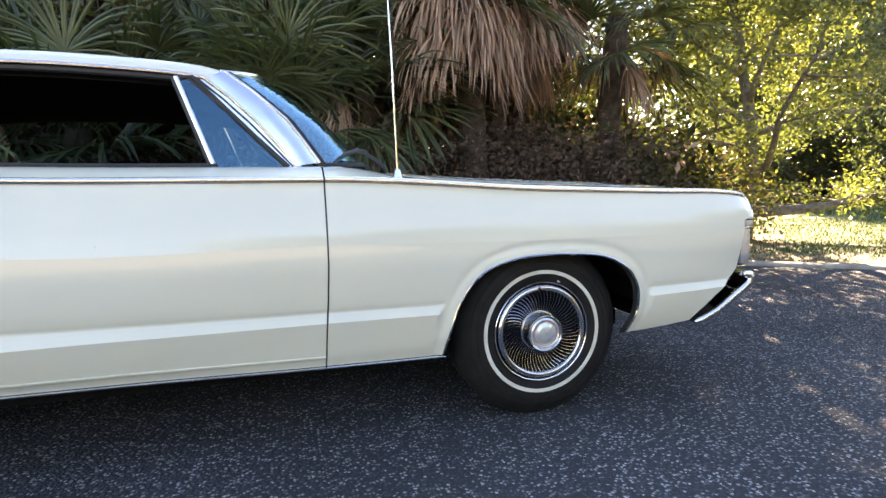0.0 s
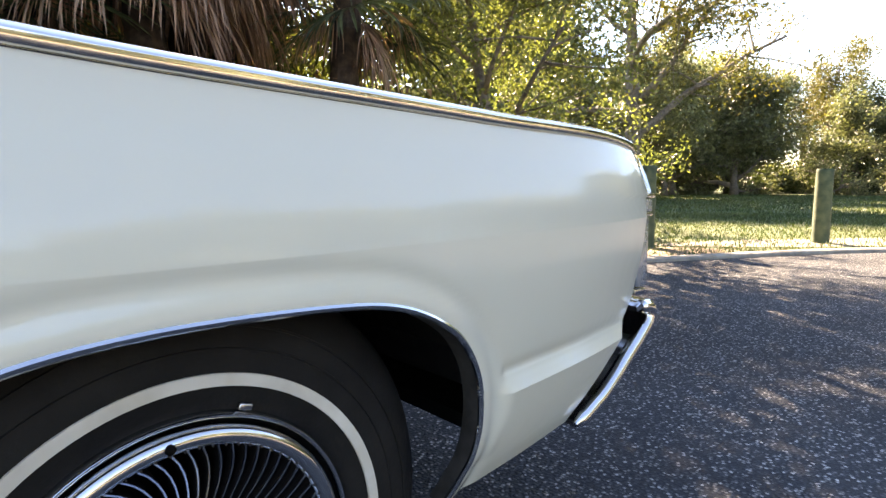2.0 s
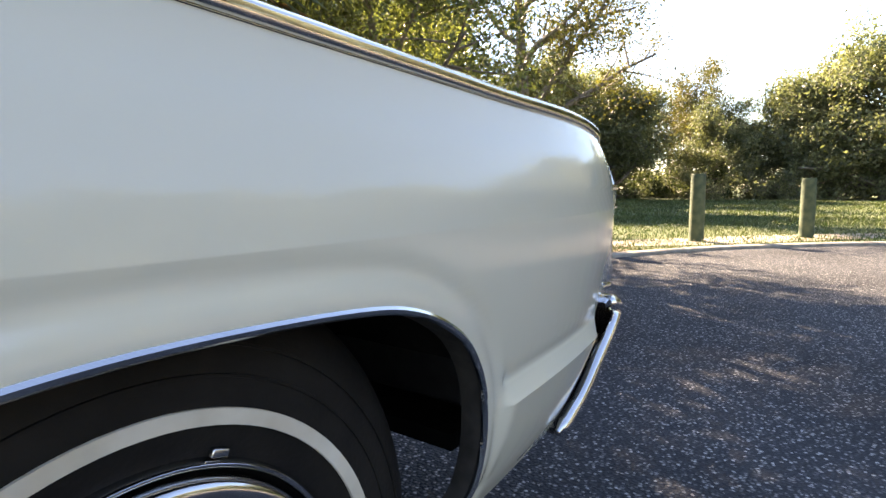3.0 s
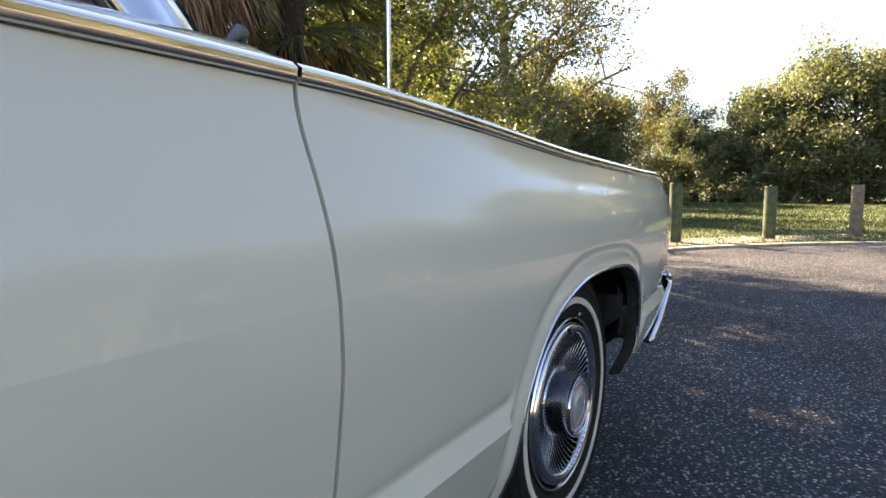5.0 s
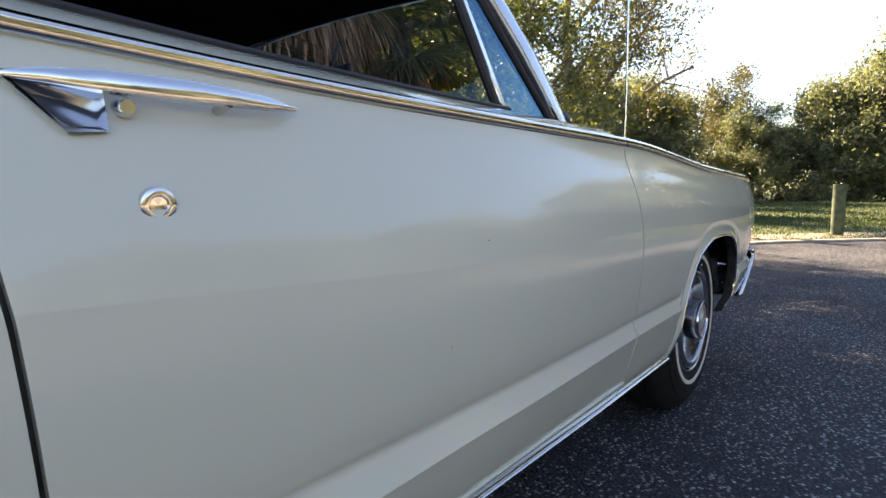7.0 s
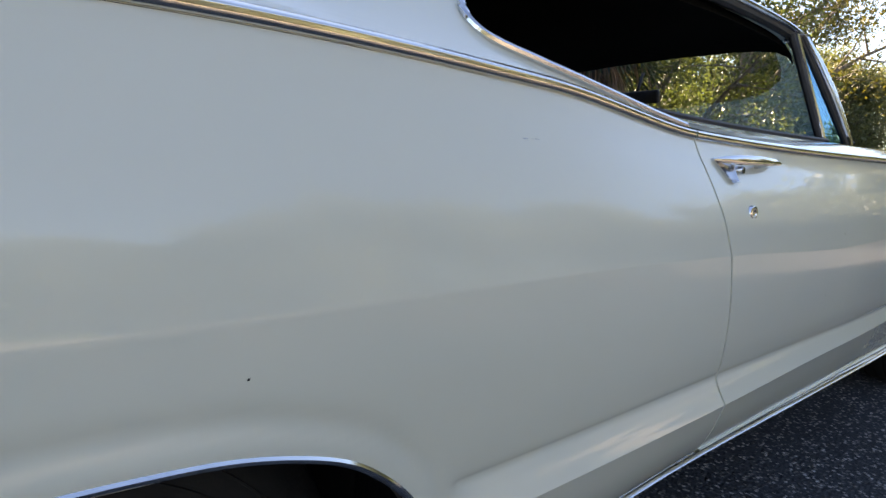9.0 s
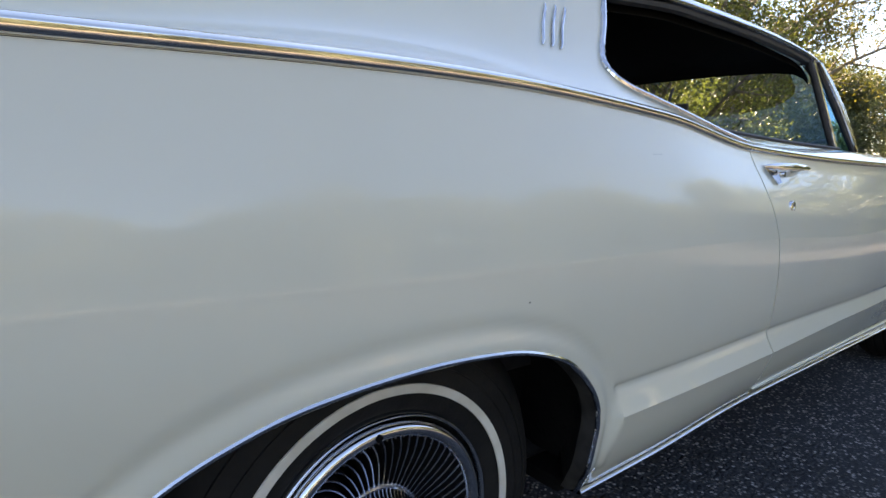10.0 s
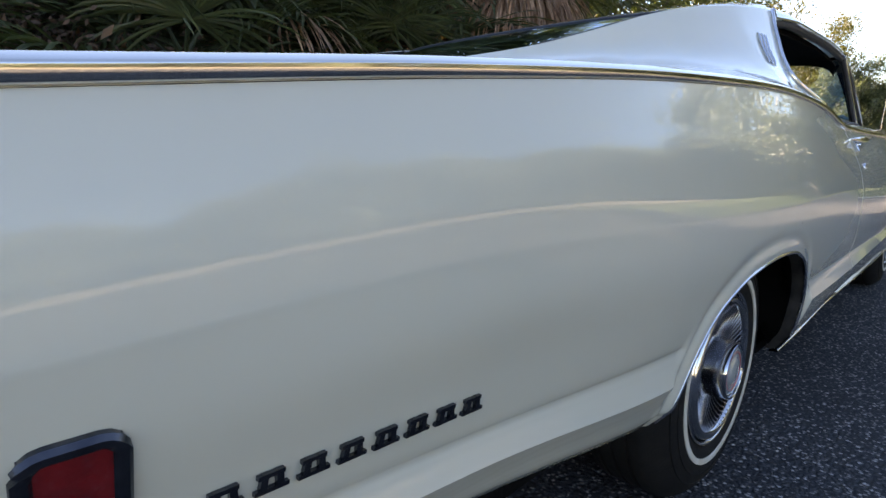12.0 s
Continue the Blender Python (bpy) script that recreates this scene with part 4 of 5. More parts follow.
part("bumper_filler", mesh_of("bumper_filler", *boxm(.60, .83, .14, 1.68, .37, .505, .01), M_BLACK), car)
rb = smooth_line([(-4.46, .44), (-4.58, .47), (-4.60, .52), (-4.58, .58), (-4.50, .60)], 5)
RBV = [(p[0], y, p[1]) for y in (.07, .10, .2, YC, 1.62, 1.72, 1.75) for p in rb]
part("rear_bumper", mesh_of("rear_bumper", RBV, grid(7, len(rb)), M_CHROME), car, "chrome rear bumper")

# rear side marker and badge letters
def slab(cx, cz, w, h, lean, d0, d1):
    """A flat plate that lies on the quarter panel, leaning with it."""
    out = []
    for d in (d0, d1):
        for u, v in ((-.5, -.5), (.5, -.5), (.5, .5), (-.5, .5)):
            x, z = cx + u * w + lean * v * h, cz + v * h
            out.append((x, side_y(x, z) - d, z))
    return out, [(0, 1, 2, 3), (4, 7, 6, 5), (0, 4, 5, 1), (1, 5, 6, 2), (2, 6, 7, 3), (3, 7, 4, 0)]


def rounded_frame(cx, cz, w, h, d, r):
    pts = []
    for sx_, sz_, a0 in ((1, -1, -90), (1, 1, 0), (-1, 1, 90), (-1, -1, 180)):
        for k in range(5):
            a = radians(a0 + k * 22.5)
            x, z = cx + sx_ * (w / 2 - r) + r * math.cos(a), cz + sz_ * (h / 2 - r) + r * math.sin(a)
            pts.append((x, side_y(x, z) - d, z))
    return tube(pts + [pts[0]], .0065, 8, cap=False)


MK_X, MK_Z, MK_W, MK_H = -4.482, .648, .054, .105
marker = both("side_marker", slab(MK_X, MK_Z, MK_W - .008, MK_H - .008, 0, -.002, .006), M_RED, "red rear side marker lens")
both("marker_bezel", rounded_frame(MK_X, MK_Z, MK_W, MK_H, .003, .012), M_DARKMETAL, "dark metal marker bezel")
both("marker_backing", slab(MK_X, MK_Z, MK_W + .002, MK_H + .002, 0, -.004, .003), M_BLACK)
for k in range(8):
    lx, lz = -4.385 + k * .0400, .611 - k * .0018
    both("badge_letter", joined(slab(lx - .0075, lz, .0065, .019, .12, .001, .006), slab(lx + .007, lz, .0065, .019, -.1, .001, .006),
                                slab(lx, lz - .008, .031, .0045, 0, .001, .006), slab(lx - .001, lz + .007, .024, .0045, 0, .001, .006)), M_DARKMETAL, "dark metal badge letter")

# small scars in the paint
for sx_, sz_, w_, h_ in ((-2.540, .928, .012, .0005), (-2.560, .9275, .009, .0006), (-2.935, .701, .0022, .0022), (-1.484, .751, .002, .002), (-1.586, .612, .0014, .0016)):
    part("paint_chip", mesh_of("paint_chip", *slab(sx_, sz_, w_, h_, .3, -.001, .0005), M_DULL if w_ > .008 else M_BLACK, smooth=False), door if -2.07 < sx_ < -.82 else quarter)

# ---- wheels ----
TYRE_R = 0.348
tyre_prof = [(0.1836, .075), (0.1895, .052), (0.2073, .041), (0.2319, .034), (0.2546, .034), (0.2861, .040), (0.3094, .050), (0.3270, .064), (0.3375, .076), (0.3416, .082),
             (TYRE_R, .092), (TYRE_R, .112), (0.3410, .114), (0.3410, .120), (TYRE_R, .122), (TYRE_R, .150), (0.3410, .152), (0.3410, .158), (TYRE_R, .160), (TYRE_R, .188),
             (0.3410, .190), (0.3410, .196), (TYRE_R, .198), (TYRE_R, .216), (0.3375, .230), (0.3094, .258), (0.2546, .272), (0.2122, .266), (0.1935, .245), (0.1915, .10)]
me_tyre = mesh_of("tyre", *lathe(tyre_prof, 96), M_TYRE, sharp=50)
me_white = mesh_of("whitewall", *lathe([(0.2280, .0345), (0.2284, .0315), (0.2353, .0310), (0.2420, .0315), (0.2425, .0345)], 96), M_WHITEWALL, sharp=60)
me_ribs = mesh_of("sidewall_rib", *joined(lathe([(0.2662, .037), (0.2668, .0345), (0.2691, .0345), (0.2697, .038)], 96), lathe([(0.2919, .0425), (0.2925, .0400), (0.2948, .0405), (0.2954, .045)], 96)), M_TYRE, sharp=60)
me_rim = mesh_of("rim_edge", *lathe([(0.1984, .062), (0.1986, .044), (0.1974, .0385), (0.1949, .0365), (0.1925, .0370), (0.1907, .0400), (0.1900, .0500)], 96), M_CHROME, sharp=50)
me_cover = mesh_of("wheel_cover", *lathe([(0.1850, .062), (0.1848, .046), (0.1832, .0385), (0.1805, .0345), (0.1765, .0320), (0.1722, .0310), (0.1680, .0318), (0.1650, .0338), (0.1622, .0372), (0.1601, .0430), (0.1594, .058)], 96), M_COVER, sharp=40)
# the outer ring fills the gap between rim and cover with black
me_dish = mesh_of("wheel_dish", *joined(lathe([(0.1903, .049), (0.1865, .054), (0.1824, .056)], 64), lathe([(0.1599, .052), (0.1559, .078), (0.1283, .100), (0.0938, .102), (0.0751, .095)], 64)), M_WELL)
me_tick = mesh_of("cover_slot", *boxm(.1622, .1652, .0330, .0372, -.0010, .0010, 0), M_BLACK, smooth=False)
me_hub = mesh_of("hub", *lathe([(.0800, .090), (.0800, .064), (.0785, .062), (.0745, .061), (.0738, .056), (.0734, .048), (.0730, .036), (.0726, .024), (.0722, .014), (.0716, .0085), (.0700, .0055), (.0675, .0050), (.0650, .0070), (.0640, .0110), (.0590, .0125)], 72), M_HUB, sharp=30)
me_face = mesh_of("hub_medallion", *lathe([(.0600, .0124), (.0560, .0100), (.0530, .0085), (.0500, .0100), (.0440, .0115), (.0400, .0105), (.0330, .0085), (.0310, .0065), (.020, .0050), (.0005, .0042)], 48), M_MEDAL, sharp=40)
me_red = mesh_of("medallion_ring", *lathe([(.0505, .0104), (.0500, .0090), (.0475, .0092), (.0470, .0112)], 48), M_REDPAINT)


def fin_mesh():
    """One swept blade of the turbine-style cover: a bright edge on a black web."""
    V = []
    for k in range(7):
        t = k / 6
        r = .0755 + (.1604 - .0755) * t
        a = .17 * t * t
        cy = .041 + .020 * math.sin(math.pi * (1 - t) * .55)
        w = .0011 + .0007 * t
        for da, dy in ((-w, .030), (-w, .0016), (-w * .6, 0), (w * .6, 0), (w, .0016), (w, .030)):
            V.append((r * math.cos(a) - da * math.sin(a), cy + dy, r * math.sin(a) + da * math.cos(a)))
    me = mesh_of("fin", V, grid(7, 6), M_FIN, sharp=40)
    me.materials.append(M_WELL)
    for i, p in enumerate(me.polygons):
        p.material_index = 1 if i % 5 in (0, 4) else 0
    return me


me_fin = fin_mesh()
NFIN = 62
me_drum = mesh_of("brake_drum", *lathe([(.0, .17), (.14, .17), (.15, .20), (.15, .30), (0, .30)], 32), M_WELL)
for wx_, side, spin in ((0.0, 1, 20), (-3.124, 1, 75), (0.0, -1, 10), (-3.124, -1, 50)):
    m = Matrix.Translation((wx_, -.007 if side > 0 else 2 * YC + .007, TYRE_R - .004)) @ (Matrix.Identity(4) if side > 0 else Matrix.Rotation(math.pi, 4, "Z")) @ Matrix.Rotation(radians(spin), 4, "Y")
    wheel = new("wheel", me_tyre)
    wheel.parent = car
    wheel.matrix_parent_inverse = Matrix.Translation(car.location).inverted()
    wheel.matrix_basis = m
    tagged(wheel, "black tyre with narrow whitewall and turbine wheel cover")
    I = Matrix.Identity(4)
    part("whitewall", me_white, wheel, "narrow cream whitewall band", I)
    part("sidewall_rib", me_ribs, wheel, "", I)
    part("wheel_cover", me_cover, wheel, "chrome turbine wheel cover", I)
    part("rim_edge", me_rim, wheel, "bright rim edge", I)
    part("wheel_dish", me_dish, wheel, "", I)
    part("hub", me_hub, wheel, "chrome projecting hub", I)
    part("hub_medallion", me_face, wheel, "pale frosted medallion", I)
    part("medallion_ring", me_red, wheel, "red enamel ring", I)
    part("brake_drum", me_drum, wheel, "", I)
    if side > 0:
        for k in range(72):
            part("cover_slot", me_tick, wheel, "", Matrix.Rotation(2 * math.pi * k / 72, 4, "Y"))
        # a black plug on the ring stands in for the valve hole
        part("valve_hole", mesh_of("valve_hole", *lathe([(0, .0300), (.0056, .0300), (.0056, .040)], 16), M_WELL), wheel, "dark valve hole", Matrix.Rotation(radians(-spin - 95), 4, "Y") @ Matrix.Translation((.1722, -.0005, 0)))
    if side > 0 and wx_ > -1:
        part("balance_weight", mesh_of("balance_weight", *boxm(-.008, .008, -.004, .004, -.004, .004, .002), M_DULL), wheel, "small lead balance weight", Matrix.Rotation(radians(-spin - 71), 4, "Y") @ Matrix.Translation((.2043, .038, 0)) @ Matrix.Rotation(radians(90), 4, "Y"))
    for k in range(NFIN):
        part("fin", me_fin, wheel, "", Matrix.Rotation(2 * math.pi * k / NFIN, 4, "Y"))

# ---- cabin ----
def seat_back(x0, x1, z0, z1):
    V = []
    for z, dx in ((z0, 0), (z0 + .2, -.02), (z1 - .08, -.07), (z1 - .02, -.09), (z1, -.11)):
        for y in np.linspace(.22, 1.60, 15):
            e = abs((y - YC) / .69)
            V.append((x0 + dx, y, z - .05 * max(0, e - .8) * 5 * (z > z1 - .1)))
    for z, dx in ((z1, .02), (z1 - .03, .05), (z1 - .3, .06), (z0, .07)):
        for y in np.linspace(.22, 1.60, 15):
            V.append((x1 + dx - .13, y, z))
    return V, grid(9, 15)


part("front_seat", mesh_of("front_seat", *joined(seat_back(-1.90, -1.86, .45, .985), boxm(-1.90, -1.33, .22, 1.60, .36, .56, .06)), M_VINYL), car, "black vinyl bench seat")
part("rear_seat", mesh_of("rear_seat", *joined(seat_back(-2.85, -2.80, .45, .98), boxm(-2.85, -2.33, .24, 1.58, .36, .54, .06)), M_VINYL), car, "black vinyl rear bench")
part("dashboard", mesh_of("dashboard", *boxm(-1.12, -.80, .17, 1.65, .72, .985, .04), M_VINYL), car, "black padded dashboard")
part("parcel_shelf", mesh_of("parcel_shelf", *boxm(-3.72, -2.86, .2, 1.62, .93, .965, .01), M_VINYL), car)
sw = [(-1.28 + .07 * math.sin(a), 1.32 + .19 * math.cos(a), .90 + .18 * math.sin(a)) for a in np.linspace(0, 2 * math.pi, 33)]
part("steering_wheel", mesh_of("steering_wheel", *joined(tube(sw, .011, 8, cap=False), tube([(-1.28, 1.14, .90), (-1.26, 1.32, .88), (-1.28, 1.50, .90)], .012, 8), tube([(-1.26, 1.32, .88), (-1.0, 1.32, .80)], .03, 10)), M_VINYL), car, "black steering wheel")
part("cabin_mirror", mesh_of("cabin_mirror", *joined(boxm(-.985, -.965, .80, 1.02, 1.165, 1.220, .008), tube([(-.97, .91, 1.20), (-.93, .91, 1.30)], .007, 6)), M_BLACK), car, "black-backed cabin mirror")
both("door_trim", boxm(-2.95, -.85, .135, .165, .50, .965, .01), M_VINYL, "black door trim panel")
part("cabin_floor", mesh_of("cabin_floor", *boxm(-2.95, -.85, .14, 1.68, .29, .33, .01), M_VINYL), car)
both("cabin_rear_side", ([sail_point(s, v)[:1] + (sail_point(s, v)[1] + .025,) + sail_point(s, v)[2:] for s in np.linspace(0, .7, 20) for v in np.linspace(0, 1, 8)], [tuple(reversed(f)) for f in grid(20, 8)]), M_VINYL)
part("firewall", mesh_of("firewall", *boxm(-.83, -.80, .14, 1.68, .30, .975, .005), M_VINYL), car)

# ---- posts ----
def bollard(x, y, h, r, material, label):
    prof = [(0, .10)]
    ob = thing("bollard", (x, y, -.02), label, "post", "row of timber posts")
    V, n = [], 18
    for z, k in ((-.1, 1), (.02, 1.0), (h * .5, .985), (h - .03, .98), (h - .008, .96), (h, .90)):
        for i in range(n):
            a = 2 * math.pi * i / n
            rr = r * k * (1 + .03 * noise.noise(Vector((math.cos(a) * 2 + x, math.sin(a) * 2 + y, z * 2))))
            V.append((rr * math.cos(a), rr * math.sin(a), z))
    F = grid(6, n, close=True) + [tuple(5 * n + i for i in range(n))]
    part("post", mesh_of("post", V, F, material, sharp=40), ob, "", Matrix.Identity(4))
    return ob


bollard(6.27, 2.78, 1.00, .105, M_POST, "short round greenish timber post with lichen, in dry grass")
bollard(8.30, 1.43, .96, .10, M_POST, "short round greenish timber post on bare sand")
bollard(9.80, .21, .90, .10, M_POST, "short round green-stained timber post on bare sand")
bollard(11.3, -1.05, .92, .10, M_POST2, "short round weathered brown timber post in grass")
bollard(12.4, -3.3, .92, .10, M_POST2, "short round weathered brown timber post in grass")

# ---- grass, litter, sand ----
rng = np.random.default_rng(5)


def beyond_edge(x, y):
    """How far a place lies on the grass side of the edging."""
    d = EDGE[None, :, :] - np.stack([x, y], 1)[:, None, :]
    k = np.hypot(d[..., 0], d[..., 1]).argmin(1)
    k2 = np.clip(k, 1, ne - 2)
    t = EDGE[k2 + 1] - EDGE[k2 - 1]
    t /= np.hypot(t[:, 0], t[:, 1])[:, None]
    w = np.stack([x, y], 1) - EDGE[k]
    return w[:, 1] * t[:, 0] - w[:, 0] * t[:, 1]


def blades(n, x0, x1, y0, y1, near, far_, h, w, material, name, label, flat=0.0):
    x, y = rng.uniform(x0, x1, n), rng.uniform(y0, y1, n)
    d = beyond_edge(x, y)
    keep = (d > near) & (d < far_)
    x, y = x[keep], y[keep]
    n = len(x)
    hh, a = h * rng.uniform(.5, 1.3, n), rng.uniform(0, 2 * np.pi, n)
    lean = rng.uniform(.2, .9, n) * hh * (1 + flat * 3)
    b = rng.uniform(0, 2 * np.pi, n)
    z0 = np.full(n, -.02)
    dx, dy = np.cos(a) * w, np.sin(a) * w
    lx, ly = np.cos(b) * lean, np.sin(b) * lean
    zt = z0 + hh * (1 - flat * .8)
    q = np.stack([np.stack([x - dx, y - dy, z0], 1), np.stack([x + dx, y + dy, z0], 1), np.stack([x + lx + dx * .3, y + ly + dy * .3, zt], 1), np.stack([x + lx - dx * .3, y + ly - dy * .3, zt], 1)], 1)
    ob = new(name, quads_mesh(name, q, material))
    return tagged(ob, label, name.replace("_", " "), kind="stuff")


blades(90000, 3.0, 17, -8, 9, .14, 8.0, .045, .006, M_GRASS, "grass", "short green and yellowish grass beyond the edging")
blades(60000, 12, 36, -9, 16, 4.0, 34, .06, .014, M_GRASS, "grass", "mown grass of the open lawn")
blades(22000, -10, 7.5, 1.5, 7, .10, 3.2, .03, .012, M_DRY, "leaf_litter", "brown dry leaf litter under the palms", 1.0)
blades(2600, 5, 12, -5, 4, .12, 2.6, .025, .010, M_DRY, "leaf_litter", "dry straw and leaves around the posts", 1.0)


def patch(name, cx, cy, rx, ry, turn, material, label):
    V = [(0, 0, .004)]
    n = 40
    for k in range(n):
        a = 2 * math.pi * k / n
        r = 1 + .3 * noise.noise(Vector((cx + math.cos(a) * 1.5, cy + math.sin(a) * 1.5, 3)))
        V.append((rx * r * math.cos(a), ry * r * math.sin(a), -.004))
    m = Matrix.Rotation(turn, 3, "Z")
    V = [m @ Vector(v) + Vector((cx, cy, -.008)) for v in V]
    return tagged(new(name, mesh_of(name, V, [(0, k + 1, (k + 1) % n + 1) for k in range(n)], material)), label, "bare ground", kind="structure")


patch("sand", 9.1, .85, 3.2, .50, radians(-39), M_SAND, "bare pale sand trodden along the posts")
patch("soil", -2.5, 5.0, 9.0, 1.9, 0.0, M_DRY, "brown soil and litter below the palms")
# unseen; added to brighten the stripe in the paint and warm the side
pale = new("ground_across", flat_sheet("ground_across", -70, 60, -36, -13.5, 6, 0.006, M_SAND))
tagged(pale, "pale sandy ground added out of view across the asphalt, as a reflector", "sand", kind="structure")
patch("verge", 5.4, 2.75, 1.7, .7, radians(-34), M_DRY, "dry straw-coloured verge beside the edging")


# ---- palms ----
def fan_mesh(name, seed, material, lift, dead):
    """A fan leaf growing towards +x at an angle of lift degrees, its narrow segments drooping to the ground."""
    r = np.random.default_rng(seed)
    e = radians(lift)
    f = np.array([math.cos(e), 0, math.sin(e)])
    n = np.array([-math.sin(e), 0, math.cos(e)])
    s = np.array([0, 1.0, 0])
    stalk = r.uniform(.55, .85) if not dead else r.uniform(.25, .5)
    tip = f * stalk - np.array([0, 0, .10 * stalk])
    V, F = tube([(0, 0, 0), tuple(f * stalk * .5 + n * .02), tuple(tip)], [.015, .010, .007], 5)
    nseg = 40 if not dead else 34
    for k in range(nseg):
        u = (k + .5) / nseg * 2 - 1
        a = u * radians(125 if not dead else 75) + r.normal(0, .05)
        d = f * math.cos(a) + s * math.sin(a) * (1 if not dead else .6) + n * (.22 * (1 - abs(u)) + .05)
        d /= np.linalg.norm(d)
        length = r.uniform(.80, 1.08) * (1.0 - .22 * abs(u)) if not dead else r.uniform(.6, 1.05)
        bend = r.uniform(.55, 1.15) if not dead else r.uniform(1.6, 2.6)
        w0 = r.uniform(.009, .014) if not dead else r.uniform(.005, .009)
        p, o = tip.copy(), len(V)
        side = np.cross(d, n + r.normal(0, .25, 3))
        side /= np.linalg.norm(side)
        steps = 6
        sway = r.normal(0, .05 if not dead else .12, 3)
        for i in range(steps + 1):
            t = i / steps
            w = w0 * (.45 + .9 * math.sin(math.pi * min(1.0, .2 + .62 * t))) * (1 if i < steps else .08)
            up = np.cross(side, d) * w * .45
            V += [tuple(p - side * w + up), tuple(p), tuple(p + side * w + up)]
            d = d + np.array([0, 0, -1.0]) * bend * (.10 + .5 * t) * .55 + sway * .25
            d /= np.linalg.norm(d)
            p = p + d * length / steps
        for i in range(steps):
            q = o + i * 3
            F += [(q, q + 1, q + 4, q + 3), (q + 1, q + 2, q + 5, q + 4)]
    return mesh_of(name, V, F, material, smooth=False)


LIFTS = (62, 30, 2, -28)
FANS = [[fan_mesh("frond", 10 + 7 * j + k, M_FROND, lift, False) for k in range(4)] for j, lift in enumerate(LIFTS)]
DEADS = [fan_mesh("dead_frond", 60 + k, M_DEAD, (-15, -35, -50, -62, -25, -45)[k], True) for k in range(6)]


def palm(x, y, h, seed, green, dead, size=1.0):
    """A cabbage palm: booted trunk, a head of fan leaves, a skirt of dead ones."""
    r = random.Random(seed)
    ob = thing("palm", (x, y, -.02), "cabbage palm with green fans over a brown dead skirt" if dead > 8 else "cabbage palm with drooping dark green fan leaves", "palm", "palms behind the car")
    n, V = 12, []
    lv = max(4, int(h / .12))
    bend = (r.uniform(-.2, .2), r.uniform(-.15, .15))
    for k in range(lv + 1):
        t = k / lv
        rr = (.15 - .03 * t) * (1 + .12 * (k % 2))
        for i in range(n):
            a = 2 * math.pi * i / n
            V.append((rr * math.cos(a) * (1 + .1 * r.random()) + bend[0] * t * t, rr * math.sin(a) * (1 + .1 * r.random()) + bend[1] * t * t, -.1 + (h + .1) * t))
    part("trunk", mesh_of("trunk", V, grid(lv + 1, n, close=True), M_PALMBARK, smooth=False), ob, "", Matrix.Identity(4))
    top = Vector((bend[0], bend[1], h))
    for k in range(green):
        a = 2.399 * k + r.uniform(-.3, .3)
        j = min(3, int(4 * k / green + r.uniform(-.3, .3)))
        m = Matrix.Translation(top + Vector((0, 0, -.3 * k / green))) @ Euler((r.uniform(-.3, .3), r.uniform(-.15, .15), a)).to_matrix().to_4x4()
        s = size * r.uniform(.85, 1.15)
        part("frond", r.choice(FANS[max(j, 0)]), ob, "", m @ Matrix.Diagonal((s, s, s, 1)))
    for k in range(dead):
        a = 2.399 * k + r.uniform(-.4, .4)
        m = Matrix.Translation(top + Vector((0, 0, -.1 - .45 * r.random() * min(1, h)))) @ Euler((r.uniform(-.2, .2), r.uniform(-.15, .15), a)).to_matrix().to_4x4()
        s = size * r.uniform(.8, 1.15)
        part("dead_frond", r.choice(DEADS), ob, "brown dead fan leaf", m @ Matrix.Diagonal((s, s, s, 1)))
    return ob


PALMS = [(-9.2, 4.9, 1.5, 18, 6), (-7.6, 4.5, 1.1, 16, 6), (-6.2, 5.0, 1.9, 20, 8), (-5.0, 4.3, 1.3, 18, 6), (-3.9, 4.7, 2.0, 20, 8), (-2.9, 4.2, 1.5, 18, 8),
         (-1.8, 4.6, 2.2, 20, 8), (-0.85, 4.2, 1.75, 20, 8), (0.05, 4.45, 2.15, 18, 22), (1.15, 4.15, 3.35, 12, 56), (1.5, 4.55, 3.5, 11, 60), (2.95, 4.4, 2.95, 22, 6), (0.55, 4.9, 2.5, 18, 12),
         (-8.4, 6.4, 2.8, 18, 8), (-5.6, 6.5, 3.0, 18, 8), (-3.2, 6.2, 4.0, 18, 10), (-1.2, 6.3, 4.4, 20, 12), (0.9, 6.2, 4.5, 18, 14), (2.5, 6.2, 3.6, 18, 12), (-11, 5.5, 2.0, 18, 6)]
for k, (x, y, h, g, d) in enumerate(PALMS):
    palm(x, y, h, 100 + k, g, d, .82 if 2.0 < x < 3.5 and y < 5 else 1.0)


# ---- trees ----
def limb_path(start, d, length, r, bends=5, sag=0.0, wander=.25):
    P, p, v = [start.copy()], start.copy(), d.normalized()
    for k in range(bends):
        v = (v + Vector((r.uniform(-1, 1), r.uniform(-1, 1), r.uniform(-1, 1) - sag)) * wander).normalized()
        p = p + v * length / bends
        P.append(p.copy())
    return P, v


